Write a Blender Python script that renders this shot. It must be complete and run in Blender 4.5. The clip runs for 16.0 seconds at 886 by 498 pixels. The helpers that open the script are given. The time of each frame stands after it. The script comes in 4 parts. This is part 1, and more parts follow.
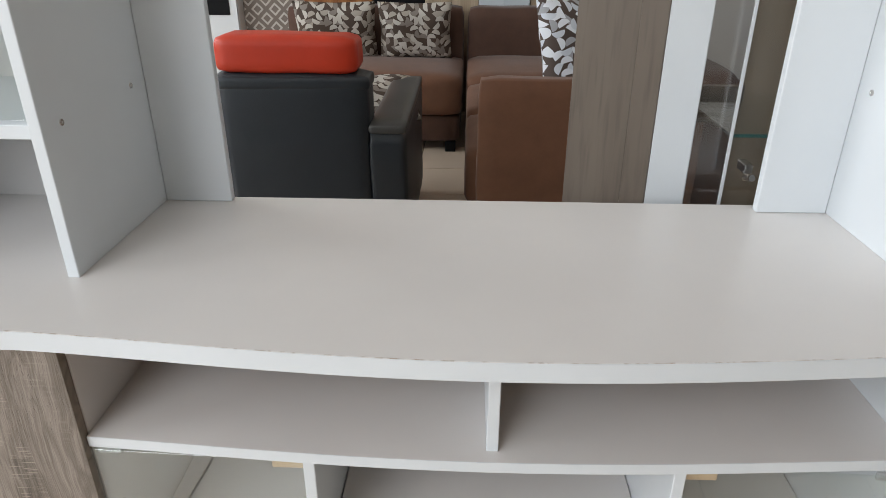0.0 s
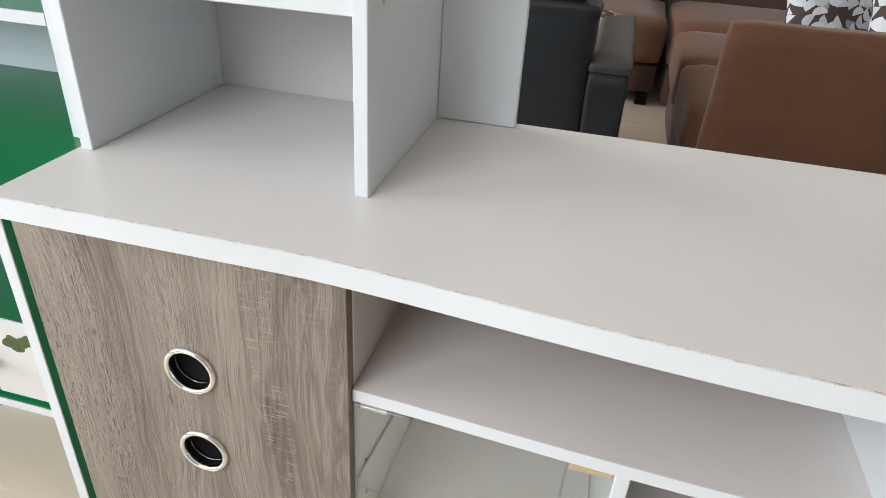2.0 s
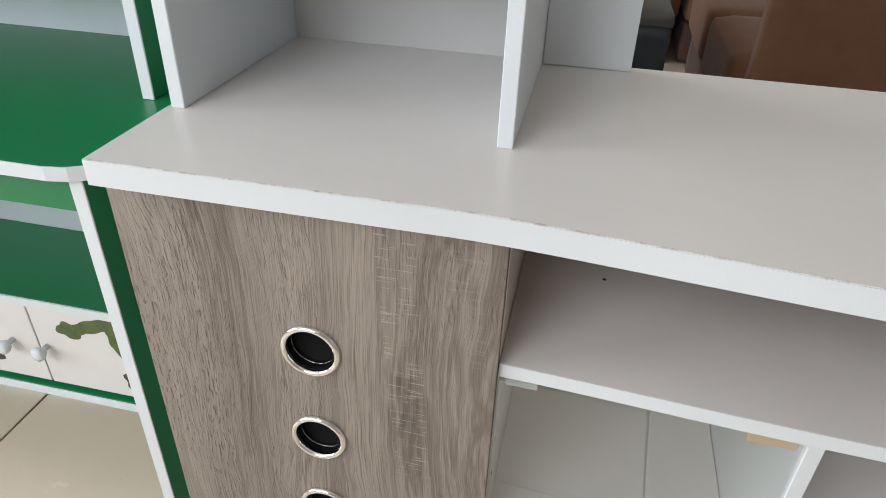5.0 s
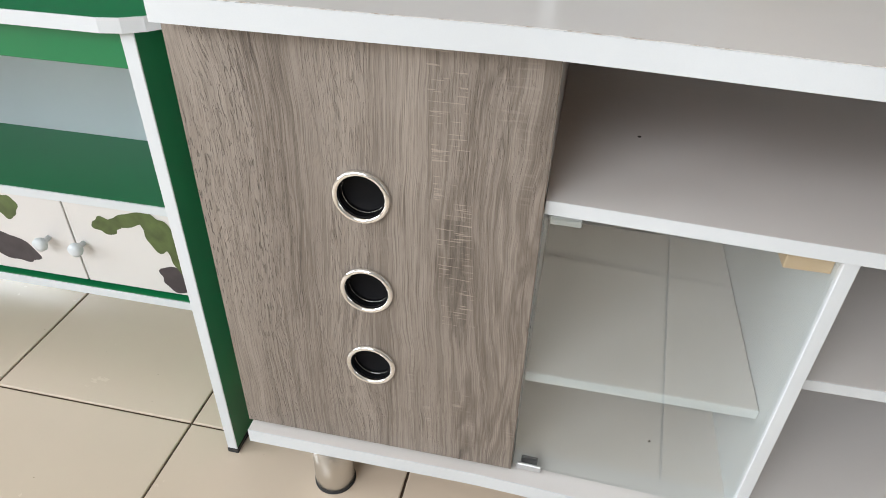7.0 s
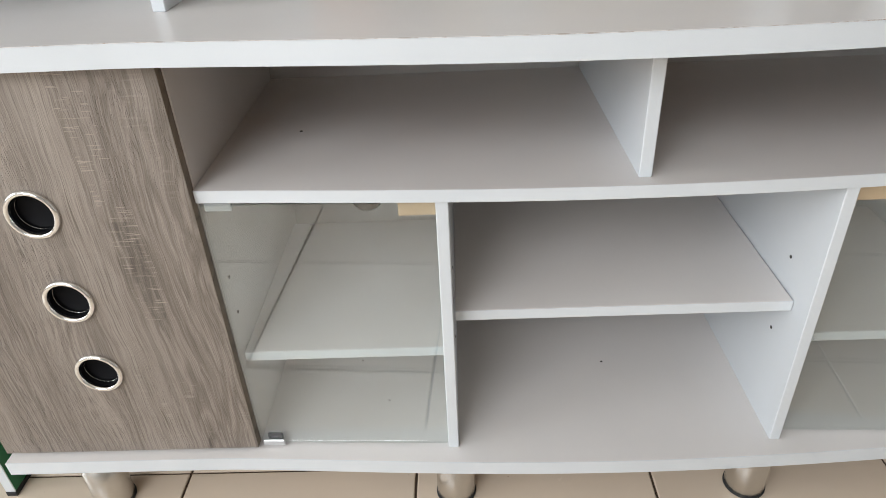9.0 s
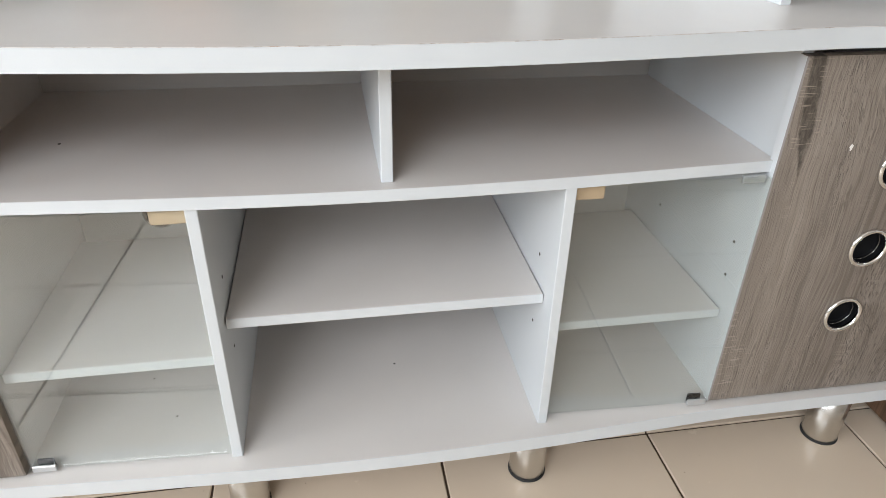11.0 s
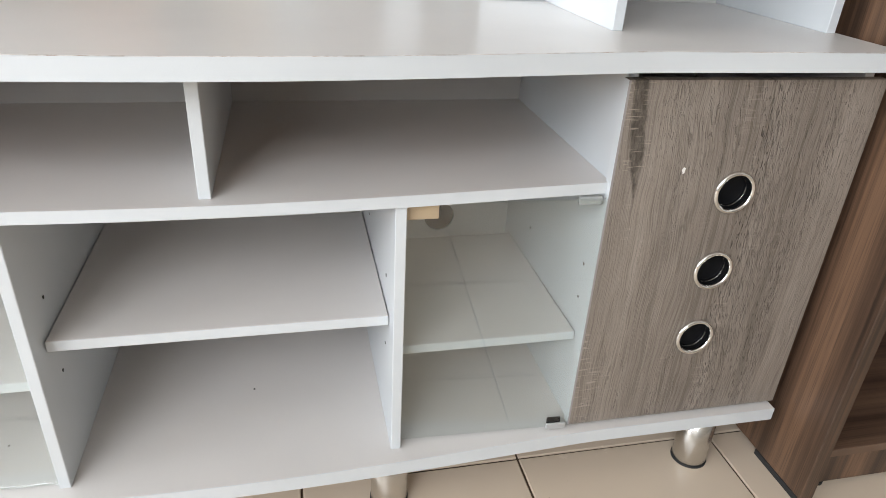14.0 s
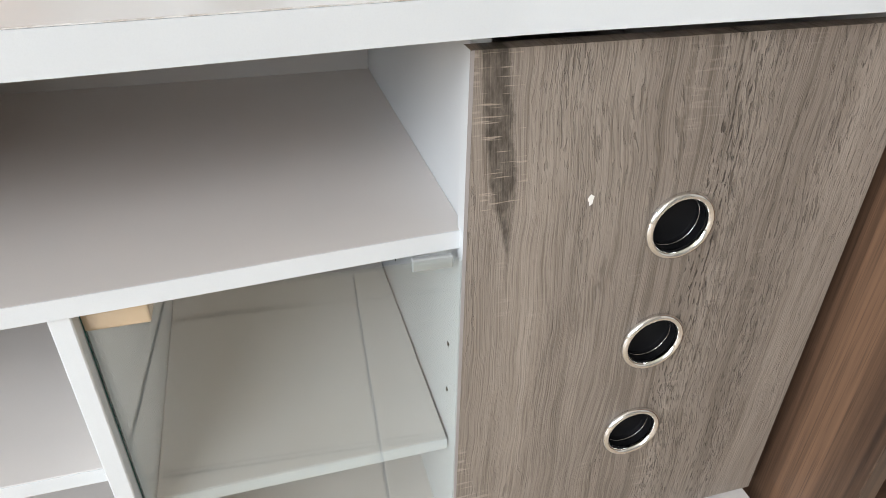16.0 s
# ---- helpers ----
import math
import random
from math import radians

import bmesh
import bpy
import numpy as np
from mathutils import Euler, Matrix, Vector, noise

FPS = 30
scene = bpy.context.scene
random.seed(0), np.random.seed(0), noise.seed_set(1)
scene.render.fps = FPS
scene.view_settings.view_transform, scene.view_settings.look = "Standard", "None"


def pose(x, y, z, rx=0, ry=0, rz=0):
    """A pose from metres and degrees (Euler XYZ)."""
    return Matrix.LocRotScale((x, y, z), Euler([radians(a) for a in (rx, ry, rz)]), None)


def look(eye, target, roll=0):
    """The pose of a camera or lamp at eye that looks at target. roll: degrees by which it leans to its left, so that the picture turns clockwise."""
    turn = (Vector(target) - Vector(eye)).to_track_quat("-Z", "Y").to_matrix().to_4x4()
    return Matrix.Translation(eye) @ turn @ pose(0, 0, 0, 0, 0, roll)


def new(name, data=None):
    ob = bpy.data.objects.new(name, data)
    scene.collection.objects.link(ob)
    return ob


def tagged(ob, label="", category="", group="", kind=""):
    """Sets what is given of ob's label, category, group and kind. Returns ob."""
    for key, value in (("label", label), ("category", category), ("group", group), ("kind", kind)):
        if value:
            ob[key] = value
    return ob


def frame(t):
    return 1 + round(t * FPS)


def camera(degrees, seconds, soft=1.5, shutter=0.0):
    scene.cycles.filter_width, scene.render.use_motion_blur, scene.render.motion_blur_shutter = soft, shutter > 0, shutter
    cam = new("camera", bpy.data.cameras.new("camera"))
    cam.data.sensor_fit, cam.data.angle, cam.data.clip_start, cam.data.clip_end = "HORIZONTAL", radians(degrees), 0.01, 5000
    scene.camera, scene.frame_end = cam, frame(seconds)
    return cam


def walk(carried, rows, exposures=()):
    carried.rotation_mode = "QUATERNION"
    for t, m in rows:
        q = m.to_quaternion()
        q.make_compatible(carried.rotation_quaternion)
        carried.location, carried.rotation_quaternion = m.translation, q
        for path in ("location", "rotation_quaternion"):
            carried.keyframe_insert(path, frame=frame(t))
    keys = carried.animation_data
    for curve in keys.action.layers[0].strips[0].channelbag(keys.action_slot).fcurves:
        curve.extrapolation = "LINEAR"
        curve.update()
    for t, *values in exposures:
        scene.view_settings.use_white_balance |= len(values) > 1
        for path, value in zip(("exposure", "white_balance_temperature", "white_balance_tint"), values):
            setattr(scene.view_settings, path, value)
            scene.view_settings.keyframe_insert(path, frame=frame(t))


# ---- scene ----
cam = camera(67.0, 16.0, soft=0.8)
PATH = [
    (0, (-0.037, 0.134, 1.201), (-0.107, 1.937, 0.338), 0.1),
    (0.5, (-0.113, 0.1835, 1.176), (-0.2985, 1.939, 0.237), 0.5),
    (1, (-0.1935, 0.225, 1.1555), (-0.485, 1.973, 0.229), 1.55),
    (1.5, (-0.2765, 0.261, 1.1335), (-0.646, 1.98, 0.181), 2.55),
    (2, (-0.323, 0.2875, 1.104), (-0.7155, 1.969, 0.094), 3.5),
    (2.5, (-0.351, 0.2975, 1.085), (-0.7365, 1.956, 0.036), 4.5),
    (3, (-0.383, 0.304, 1.071), (-0.7625, 1.952, 0.003), 5.3),
    (3.5, (-0.402, 0.3045, 1.0675), (-0.8285, 1.9455, 0.007), 4.75),
    (3.7, (-0.405, 0.3025, 1.065), (-0.8495, 1.9365, 0.001), 4.65),
    (5.8, (-0.567, 0.31, 1.018), (-0.835, 1.933, -0.119), 1.3),
    (6, (-0.576, 0.294, 1.007), (-0.839, 1.897, -0.16), 1.7),
    (6.5, (-0.57, 0.255, 0.966), (-0.849, 1.849, -0.21), 3.1),
    (7, (-0.526, 0.207, 0.953), (-0.844, 1.798, -0.216), 1.4),
    (7.5, (-0.456, 0.15, 0.954), (-0.735, 1.781, -0.169), 0.8),
    (8, (-0.372, 0.118, 0.944), (-0.566, 1.77, -0.166), -0.6),
    (8.5, (-0.293, 0.105, 0.948), (-0.43, 1.782, -0.134), -2.3),
    (9, (-0.217, 0.095, 0.948), (-0.273, 1.786, -0.12), -2.9),
    (9.5, (-0.165, 0.072, 0.943), (-0.131, 1.773, -0.109), -2.1),
    (10, (-0.105, 0.051, 0.936), (0.0, 1.771, -0.078), -1.6),
    (10.2, (-0.113, 0.05, 0.949), (0.079, 1.755, -0.078), -0.3),
    (12.5, (0.076, -0.005, 0.937), (0.439, 1.704, -0.037), 2.2),
    (13, (0.078, -0.007, 0.933), (0.473, 1.702, -0.029), 3.1),
    (13.5, (0.075, -0.004, 0.928), (0.463, 1.711, -0.024), 3.5),
    (14, (0.111, 0.012, 0.936), (0.53, 1.727, -0.003), 3.3),
    (14.5, (0.15, 0.082, 0.922), (0.658, 1.749, -0.06), 3.5),
    (15, (0.225, 0.215, 0.9), (0.786, 1.82, -0.154), 2.9),
    (15.5, (0.287, 0.306, 0.874), (0.859, 1.888, -0.208), 3.2),
    (16, (0.395, 0.376, 0.865), (0.876, 1.99, -0.214), 1.1),
]
walk(cam, [(t, look(eye, target, roll)) for t, eye, target, roll in PATH],
     [(0, -0.36), (0.5, -0.1), (1.0, -0.06), (2.0, -0.1), (3.5, -0.2), (6.0, -0.38), (7.0, -0.19), (8.0, -0.1), (9.0, -0.22), (10.0, -0.12), (12.5, -0.06), (14.0, 0.02), (15.0, 0.16), (16.0, 0.24)])

# ---- light ----
world = bpy.data.worlds.new("sky")
scene.world = world
world.use_nodes = True
wn = world.node_tree.nodes
sky = wn.new("ShaderNodeTexSky")
sky.sky_type, sky.sun_disc, sky.sun_elevation, sky.sun_rotation = "NISHITA", False, radians(42), radians(200)
world.node_tree.links.new(sky.outputs[0], wn["Background"].inputs[0])
wn["Background"].inputs[1].default_value = 0.12


def window_light(name, m, width, height, watts, colour):
    data = bpy.data.lights.new(name, "AREA")
    data.shape, data.size, data.size_y, data.energy, data.color = "RECTANGLE", width, height, watts, colour
    ob = new(name, data)
    ob.matrix_world = m
    return ob


DAY = (0.905, 0.955, 0.998)
window_light("daylight_shopfront", look((-2.0, -2.33, 2.5), (0.0, 0.9, 0.65)), 2.4, 2.0, 130, DAY)
window_light("daylight_side", look((-5.48, -0.9, 2.25), (0, 0.6, 0.8)), 2.6, 2.6, 166, DAY)
# Fill lamp added to brighten the seating; no known window stands there.
window_light("seating_fill", look((-5.48, 3.3, 2.7), (0, 3.2, 0.3)), 2.6, 1.8, 185, DAY)


# ---- materials ----
class Mat:
    """Short-hand for building node materials."""

    def __init__(self, name, rough=0.5, metal=0.0):
        self.m = bpy.data.materials.new(name)
        self.m.use_nodes = True
        self.nt = self.m.node_tree
        self.b = self.nt.nodes["Principled BSDF"]
        self.b.inputs["Roughness"].default_value = rough
        self.b.inputs["Metallic"].default_value = metal
        self.co = self.nt.nodes.new("ShaderNodeTexCoord").outputs["Object"]

    def put(self, value, socket):
        if isinstance(value, bpy.types.NodeSocket):
            self.nt.links.new(value, socket)
        else:
            socket.default_value = value

    def node(self, kind, **inputs):
        n = self.nt.nodes.new(kind)
        for k, v in inputs.items():
            self.put(v, n.inputs[k])
        return n

    def mapped(self, scale, loc=(0, 0, 0), src=None):
        n = self.node("ShaderNodeMapping", Vector=src or self.co, Scale=scale, Location=loc)
        return n.outputs[0]

    def noise(self, vec, scale=1.0, detail=3.0, rough=0.55, dist=0.0):
        return self.node("ShaderNodeTexNoise", Vector=vec, Scale=scale, Detail=detail, Roughness=rough, Distortion=dist).outputs["Fac"]

    def math(self, op, a, b=0.0, c=0.0):
        n = self.nt.nodes.new("ShaderNodeMath")
        n.operation = op
        for s, v in zip(n.inputs, (a, b, c)):
            self.put(v, s)
        return n.outputs[0]

    def ramp(self, fac, stops):
        n = self.node("ShaderNodeValToRGB", Fac=fac)
        e = n.color_ramp.elements
        while len(e) < len(stops):
            e.new(0.5)
        for el, (p, c) in zip(e, stops):
            el.position = p
            el.color = (*c, 1) if isinstance(c, tuple) else (c, c, c, 1)
        return n.outputs[0]

    def mix(self, fac, a, b, mode="MIX"):
        n = self.nt.nodes.new("ShaderNodeMix")
        n.data_type, n.blend_type = "RGBA", mode
        self.put(fac, n.inputs[0])
        self.put((*a, 1) if isinstance(a, tuple) else a, n.inputs[6])
        self.put((*b, 1) if isinstance(b, tuple) else b, n.inputs[7])
        return n.outputs[2]

    def xyz(self, vec=None):
        return self.node("ShaderNodeSeparateXYZ", Vector=vec or self.co).outputs

    def colour(self, v):
        self.put((*v, 1) if isinstance(v, tuple) else v, self.b.inputs["Base Color"])
        return self

    def rough(self, v):
        self.put(v, self.b.inputs["Roughness"])
        return self

    def bump(self, height, strength=0.2, dist=0.001):
        n = self.node("ShaderNodeBump", Height=height, Strength=strength, Distance=dist)
        self.put(n.outputs[0], self.b.inputs["Normal"])
        return self


def melamine(name, base, rough=0.38, smear=0.055, relief=0.12):
    k = Mat(name, rough)
    fine = k.noise(k.mapped((900, 900, 900)), detail=2)
    broad = k.noise(k.mapped((3, 3, 3)), detail=4)
    dark = tuple(c * 0.93 for c in base)
    c = k.mix(k.ramp(broad, [(0.35, 0.0), (0.7, 1.0)]), base, dark)
    c = k.mix(k.math("MULTIPLY", k.ramp(fine, [(0.45, 0.0), (0.75, 1.0)]), 0.08), c, tuple(b * 0.7 for b in base))
    smudge = k.noise(k.mapped((9, 9, 9)), detail=5, rough=0.65)
    k.rough(k.ramp(smudge, [(0.3, rough - smear * 0.4), (0.75, rough + smear * 0.6)]))
    return k.colour(c).bump(fine, relief, 0.0004).m


M_WHITE = melamine("white_melamine", (0.70, 0.668, 0.645), 0.30)
# Same white, with the bluish daylight on fronts and sides put into its colour.
M_WHITE_DAYLIT = melamine("white_daylight_tint", (0.67, 0.695, 0.715), 0.42)
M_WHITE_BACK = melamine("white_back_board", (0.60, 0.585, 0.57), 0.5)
M_GREEN = melamine("green_melamine", (0.006, 0.180, 0.062), 0.32, 0.012, 0.03)
M_BLUEWHITE = melamine("pale_back_board", (0.60, 0.655, 0.695), 0.45)


def seam_material():
    k = Mat("worn_seam", 0.6)
    n = k.noise(k.mapped((60, 60, 60)), detail=5, rough=0.7)
    return k.colour(k.ramp(n, [(0.48, (0.70, 0.68, 0.66)), (0.68, (0.40, 0.32, 0.26))])).m


M_SEAM = seam_material()
M_LIP = melamine("grey_edge_lip", (0.34, 0.31, 0.30), 0.5)


def grey_oak(name, tint, shift, feather=None, boards=((0, 0.25, 0.7, 0.5, 0.5),), dark=0.85):
    """Weathered grey-brown oak foil with upright grain, saw marks and open pores."""
    k = Mat(name, 0.52)
    wob = k.noise(k.mapped((4, 1, 1.5), (shift, 0, 0)), detail=2)
    ripple = k.noise(k.mapped((14, 1, 9), (shift + 2, 0, 0)), detail=2)
    x, y, z = k.xyz()
    sx = k.math("ADD", x, k.math("MULTIPLY", k.math("SUBTRACT", wob, 0.5), 0.07))
    sx = k.math("ADD", sx, k.math("MULTIPLY", k.math("SUBTRACT", ripple, 0.5), 0.012))
    v = k.node("ShaderNodeCombineXYZ", X=sx, Y=0.0, Z=z).outputs[0]

    def shade(*f):
        return tuple(c * t for c, t in zip(tint, f))

    def grain(fac, lo, hi):
        return k.ramp(fac, [(lo, 0.0), (hi, 1.0)])

    def by_board(column):
        """A value for each joined board of the foil; boards: left edge, tone, pores, saw marks, figure."""
        total = boards[0][column]
        for before, after in zip(boards, boards[1:]):
            step = k.math("GREATER_THAN", x, after[0])
            total = k.math("ADD", k.math("MULTIPLY", step, after[column] - before[column]), total)
        return total

    tone, rate_pore, rate_saw, rate_figure = [by_board(n) for n in (1, 2, 3, 4)]
    cluster = grain(k.noise(k.mapped((10, 1, 1.7), (shift + 11, 0, 0), v), detail=3, rough=0.6), 0.40, 0.64)
    blotch = k.noise(k.mapped((9, 1, 6), (shift + 13, 0, 0)), detail=4, rough=0.6)
    strip = k.noise(k.mapped((24, 1, 0.7), (shift, 0, 0), v), detail=2, rough=0.5)
    c = k.ramp(strip, [(0.33, shade(0.86, 0.84, 0.82)), (0.5, shade(1.10, 1.10, 1.09)), (0.68, shade(1.34, 1.34, 1.33))])
    c = k.mix(tone, c, shade(0.60, 0.57, 0.54))
    c = k.mix(k.math("MULTIPLY", grain(blotch, 0.46, 0.68), 0.30), c, shade(0.70, 0.68, 0.65))
    streak = k.noise(k.mapped((110, 1, 2.2), (shift * 2, 0, 0), v), detail=5, rough=0.65)
    heavy = k.math("ADD", k.math("MULTIPLY", cluster, 0.62), 0.22)
    c = k.mix(k.math("MULTIPLY", grain(streak, 0.50, 0.64), heavy), c, shade(0.56, 0.53, 0.50))
    c = k.mix(k.math("MULTIPLY", grain(streak, 0.46, 0.34), 0.40), c, shade(1.38, 1.38, 1.38))
    figure = k.noise(k.mapped((26, 1, 2.1), (shift * 3, 0, 2.0), v), detail=4, rough=0.55, dist=0.8)
    rings = k.math("ABSOLUTE", k.math("SUBTRACT", k.math("FRACT", k.math("MULTIPLY", figure, 8.0)), 0.5))
    fwhere = grain(k.noise(k.mapped((11, 1, 2.6), (shift + 5, 0, 0.7), v), detail=2), 0.43, 0.52)
    c = k.mix(k.math("MULTIPLY", k.math("MULTIPLY", grain(rings, 0.12, 0.50), fwhere), k.math("MULTIPLY", rate_figure, 0.50)), c, shade(0.58, 0.55, 0.52))
    fibre = k.noise(k.mapped((620, 1, 11), (shift, 0, 0), v), detail=3, rough=0.6)
    c = k.mix(k.math("MULTIPLY", grain(fibre, 0.50, 0.64), k.math("ADD", k.math("MULTIPLY", heavy, 0.5), 0.25)), c, shade(0.55, 0.52, 0.49))
    pore = k.noise(k.mapped((360, 1, 62), (shift, 0, 0), v), detail=2, rough=0.5)
    where = grain(k.noise(k.mapped((13, 1, 1.6), (shift + 3, 0, 0), v), detail=3), 0.47, 0.60)
    pores = k.math("MULTIPLY", k.math("MULTIPLY", grain(pore, 0.57, 0.64), where), rate_pore)
    c = k.mix(k.math("MULTIPLY", pores, 0.8), c, shade(0.36, 0.34, 0.32))
    vein = k.noise(k.mapped((75, 1, 5.0), (shift + 9, 0, 0), v), detail=4, rough=0.7, dist=0.6)
    c = k.mix(k.math("MULTIPLY", grain(vein, 0.63, 0.68), k.math("MULTIPLY", cluster, 0.85)), c, shade(0.34, 0.31, 0.29))
    lean = k.node("ShaderNodeMapping", Vector=v, Rotation=(0, 0.10, 0)).outputs[0]
    crack = k.noise(k.mapped((330, 1, 34), (shift + 4, 0, 0), lean), detail=4, rough=0.65, dist=0.5)
    crackwhere = grain(k.noise(k.mapped((15, 1, 1.5), (shift + 17, 0, 0), v), detail=4, rough=0.62), 0.47, 0.57)
    cracks = k.math("MULTIPLY", k.math("MULTIPLY", grain(crack, 0.555, 0.60), crackwhere), rate_pore)
    c = k.mix(k.math("MULTIPLY", cracks, 0.95), c, shade(0.40, 0.37, 0.34))
    # Pale rims beside the cracks: highlights of raised grain painted into the colour.
    lift = k.math("MULTIPLY", k.math("MULTIPLY", grain(crack, 0.46, 0.41), crackwhere), rate_pore)
    c = k.mix(k.math("MULTIPLY", lift, 0.35), c, shade(1.45, 1.45, 1.45))
    saw = k.noise(k.mapped((26, 1, 230), (shift, 0, 0)), detail=2)
    sawhere = grain(k.noise(k.mapped((19, 1, 4), (shift + 7, 0, 1.3), v), detail=2), 0.54, 0.64)
    saws = k.math("MULTIPLY", k.math("MULTIPLY", grain(saw, 0.55, 0.63), sawhere), rate_saw)
    c = k.mix(k.math("MULTIPLY", saws, 0.6), c, shade(1.55, 1.55, 1.55))
    if feather:
        x_top, z_top, x_tip, z_tip, wide = feather
        u = k.math("DIVIDE", k.math("SUBTRACT", z, z_tip), z_top - z_tip)
        mid = k.math("ADD", k.math("MULTIPLY", u, x_top - x_tip), x_tip)
        w = k.math("MULTIPLY", k.math("MINIMUM", k.math("MULTIPLY", u, 2.6), 1.0), wide)
        ragged = k.math("MULTIPLY", k.math("SUBTRACT", k.noise(k.mapped((90, 1, 60)), detail=4, rough=0.7), 0.5), 0.011)
        d = k.math("ADD", k.math("ABSOLUTE", k.math("SUBTRACT", x, mid)), ragged)
        inside = k.math("MULTIPLY", grain(k.math("SUBTRACT", w, d), 0.0, 0.0022), k.math("MULTIPLY", k.math("GREATER_THAN", u, 0.0), k.math("LESS_THAN", u, 1.0)))
        mottled = k.ramp(k.noise(k.mapped((140, 1, 45), (2, 0, 0)), detail=3, rough=0.7), [(0.40, 1.0), (0.62, 0.45)])
        c = k.mix(k.math("MULTIPLY", k.math("MULTIPLY", inside, mottled), dark), c, shade(0.30, 0.29, 0.27))
        near = k.math("MULTIPLY", k.math("LESS_THAN", k.math("ABSOLUTE", k.math("SUBTRACT", x, mid)), 0.020), k.math("GREATER_THAN", u, 0.25))
        scratch = grain(k.noise(k.mapped((30, 1, 420), (4, 0, 0)), detail=1), 0.62, 0.67)
        c = k.mix(k.math("MULTIPLY", k.math("MULTIPLY", near, scratch), 0.8), c, shade(1.35, 1.33, 1.3))
    c = k.node("ShaderNodeGamma", Color=k.mix(1.0, c, tint, "DIVIDE"), Gamma=1.42).outputs[0]
    c = k.mix(1.0, c, shade(1.09, 1.09, 1.09), "MULTIPLY")
    k.rough(k.ramp(streak, [(0.3, 0.44), (0.7, 0.58)]))
    h = k.math("SUBTRACT", k.math("MULTIPLY", fibre, 0.5), k.math("MULTIPLY", k.math("MAXIMUM", pores, cracks), 1.2))
    return k.colour(c).bump(h, 0.9, 0.0014).m


OAK = (0.212, 0.180, 0.154)
M_OAK_A = grey_oak("grey_oak_foil", OAK, 1.7, (0.104, 0.405, 0.118, 0.20, 0.014),
                   ((-0.2, 0.26, 0.6, 0.15, 0.3), (-0.115, 0.46, 0.25, 0.1, 1.1), (-0.065, 0.28, 0.3, 0.1, 0.3), (-0.012, 0.32, 0.25, 0.3, 0.3), (0.028, 0.12, 0.12, 0.8, 0.1), (0.075, 0.34, 0.22, 0.9, 1.35), (0.135, 0.16, 0.35, 0.3, 1.2)), 0.4)
M_OAK_B = grey_oak("grey_oak_foil_feathered", OAK, 4.9, (-0.182, 0.590, -0.160, 0.405, 0.0125),
                   ((-0.2, 0.20, 0.3, 1.0, 0.2), (-0.13, 0.28, 0.6, 0.3, 0.3), (-0.065, 0.55, 1.2, 0.4, 0.4), (0.012, 0.38, 1.2, 0.6, 0.3), (0.045, 0.24, 0.5, 0.5, 0.3), (0.10, 0.38, 1.0, 0.2, 0.4), (0.15, 0.16, 0.4, 0.2, 0.2)))
M_OAK_DULL = grey_oak("grey_oak_panel", (0.150, 0.120, 0.094), 8.3, None, ((0, 0.1, 0.1, 0.0, 0.15),))


def brown_wood(name, dark, light, shift, lying=False):
    k = Mat(name, 0.36)
    x, y, z = k.xyz()
    g = k.math("ADD", x, y)
    if lying:
        g, z = y, x
    sway = k.math("MULTIPLY", k.noise(k.mapped((2, 1, 1.1), (shift, 0, 0)), detail=2), 0.03)
    turn = k.math("ADD", k.math("DIVIDE", k.math("ADD", g, sway), 0.105), 0.42)
    stripe = k.math("MULTIPLY", k.math("ABSOLUTE", k.math("SUBTRACT", k.math("FRACT", turn), 0.5)), 2.0)
    v = k.node("ShaderNodeCombineXYZ", X=g, Y=0.0, Z=z).outputs[0]
    band = k.noise(k.mapped((21, 1, 0.3), (shift, 0, 0), v), detail=3, rough=0.55)
    band = k.math("ADD", k.math("MULTIPLY", band, 0.65), k.math("MULTIPLY", stripe, 0.35))
    line = k.noise(k.mapped((75, 1, 0.9), (shift, 0, 0), v), detail=4, rough=0.65)
    fine = k.noise(k.mapped((500, 1, 7), (shift, 0, 0), v), detail=2)
    mid = tuple((a + b) / 2 for a, b in zip(dark, light))
    c = k.ramp(band, [(0.36, dark), (0.46, mid), (0.52, mid), (0.60, light)])
    c = k.mix(0.32, c, k.ramp(line, [(0.40, dark), (0.60, light)]))
    c = k.mix(k.math("MULTIPLY", k.ramp(fine, [(0.5, 0.0), (0.75, 1.0)]), 0.55), c, tuple(d * 0.6 for d in dark))
    return k.colour(c).bump(fine, 0.25, 0.0006).m


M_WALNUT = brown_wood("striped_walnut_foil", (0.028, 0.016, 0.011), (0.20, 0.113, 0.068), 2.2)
M_WALNUT_SHELF = brown_wood("lying_walnut_foil", (0.055, 0.030, 0.021), (0.17, 0.10, 0.065), 3.6, True)
M_TAN = brown_wood("tan_wood_foil", (0.36, 0.27, 0.18), (0.50, 0.40, 0.29), 5.2)
M_TAUPE = brown_wood("taupe_foil", (0.115, 0.092, 0.074), (0.165, 0.135, 0.110), 4.4)
M_ORANGE_WOOD = brown_wood("orange_wood", (0.24, 0.085, 0.025), (0.40, 0.17, 0.055), 7.2)


def plain(name, colour, rough=0.5, metal=0.0, vary=0.12, scale=40, bump=0.15):
    k = Mat(name, rough, metal)
    n = k.noise(k.mapped((scale,) * 3), detail=4)
    k.colour(k.mix(n, tuple(c * (1 - vary) for c in colour), tuple(min(1, c * (1 + vary)) for c in colour)))
    return k.bump(n, bump, 0.0006).m


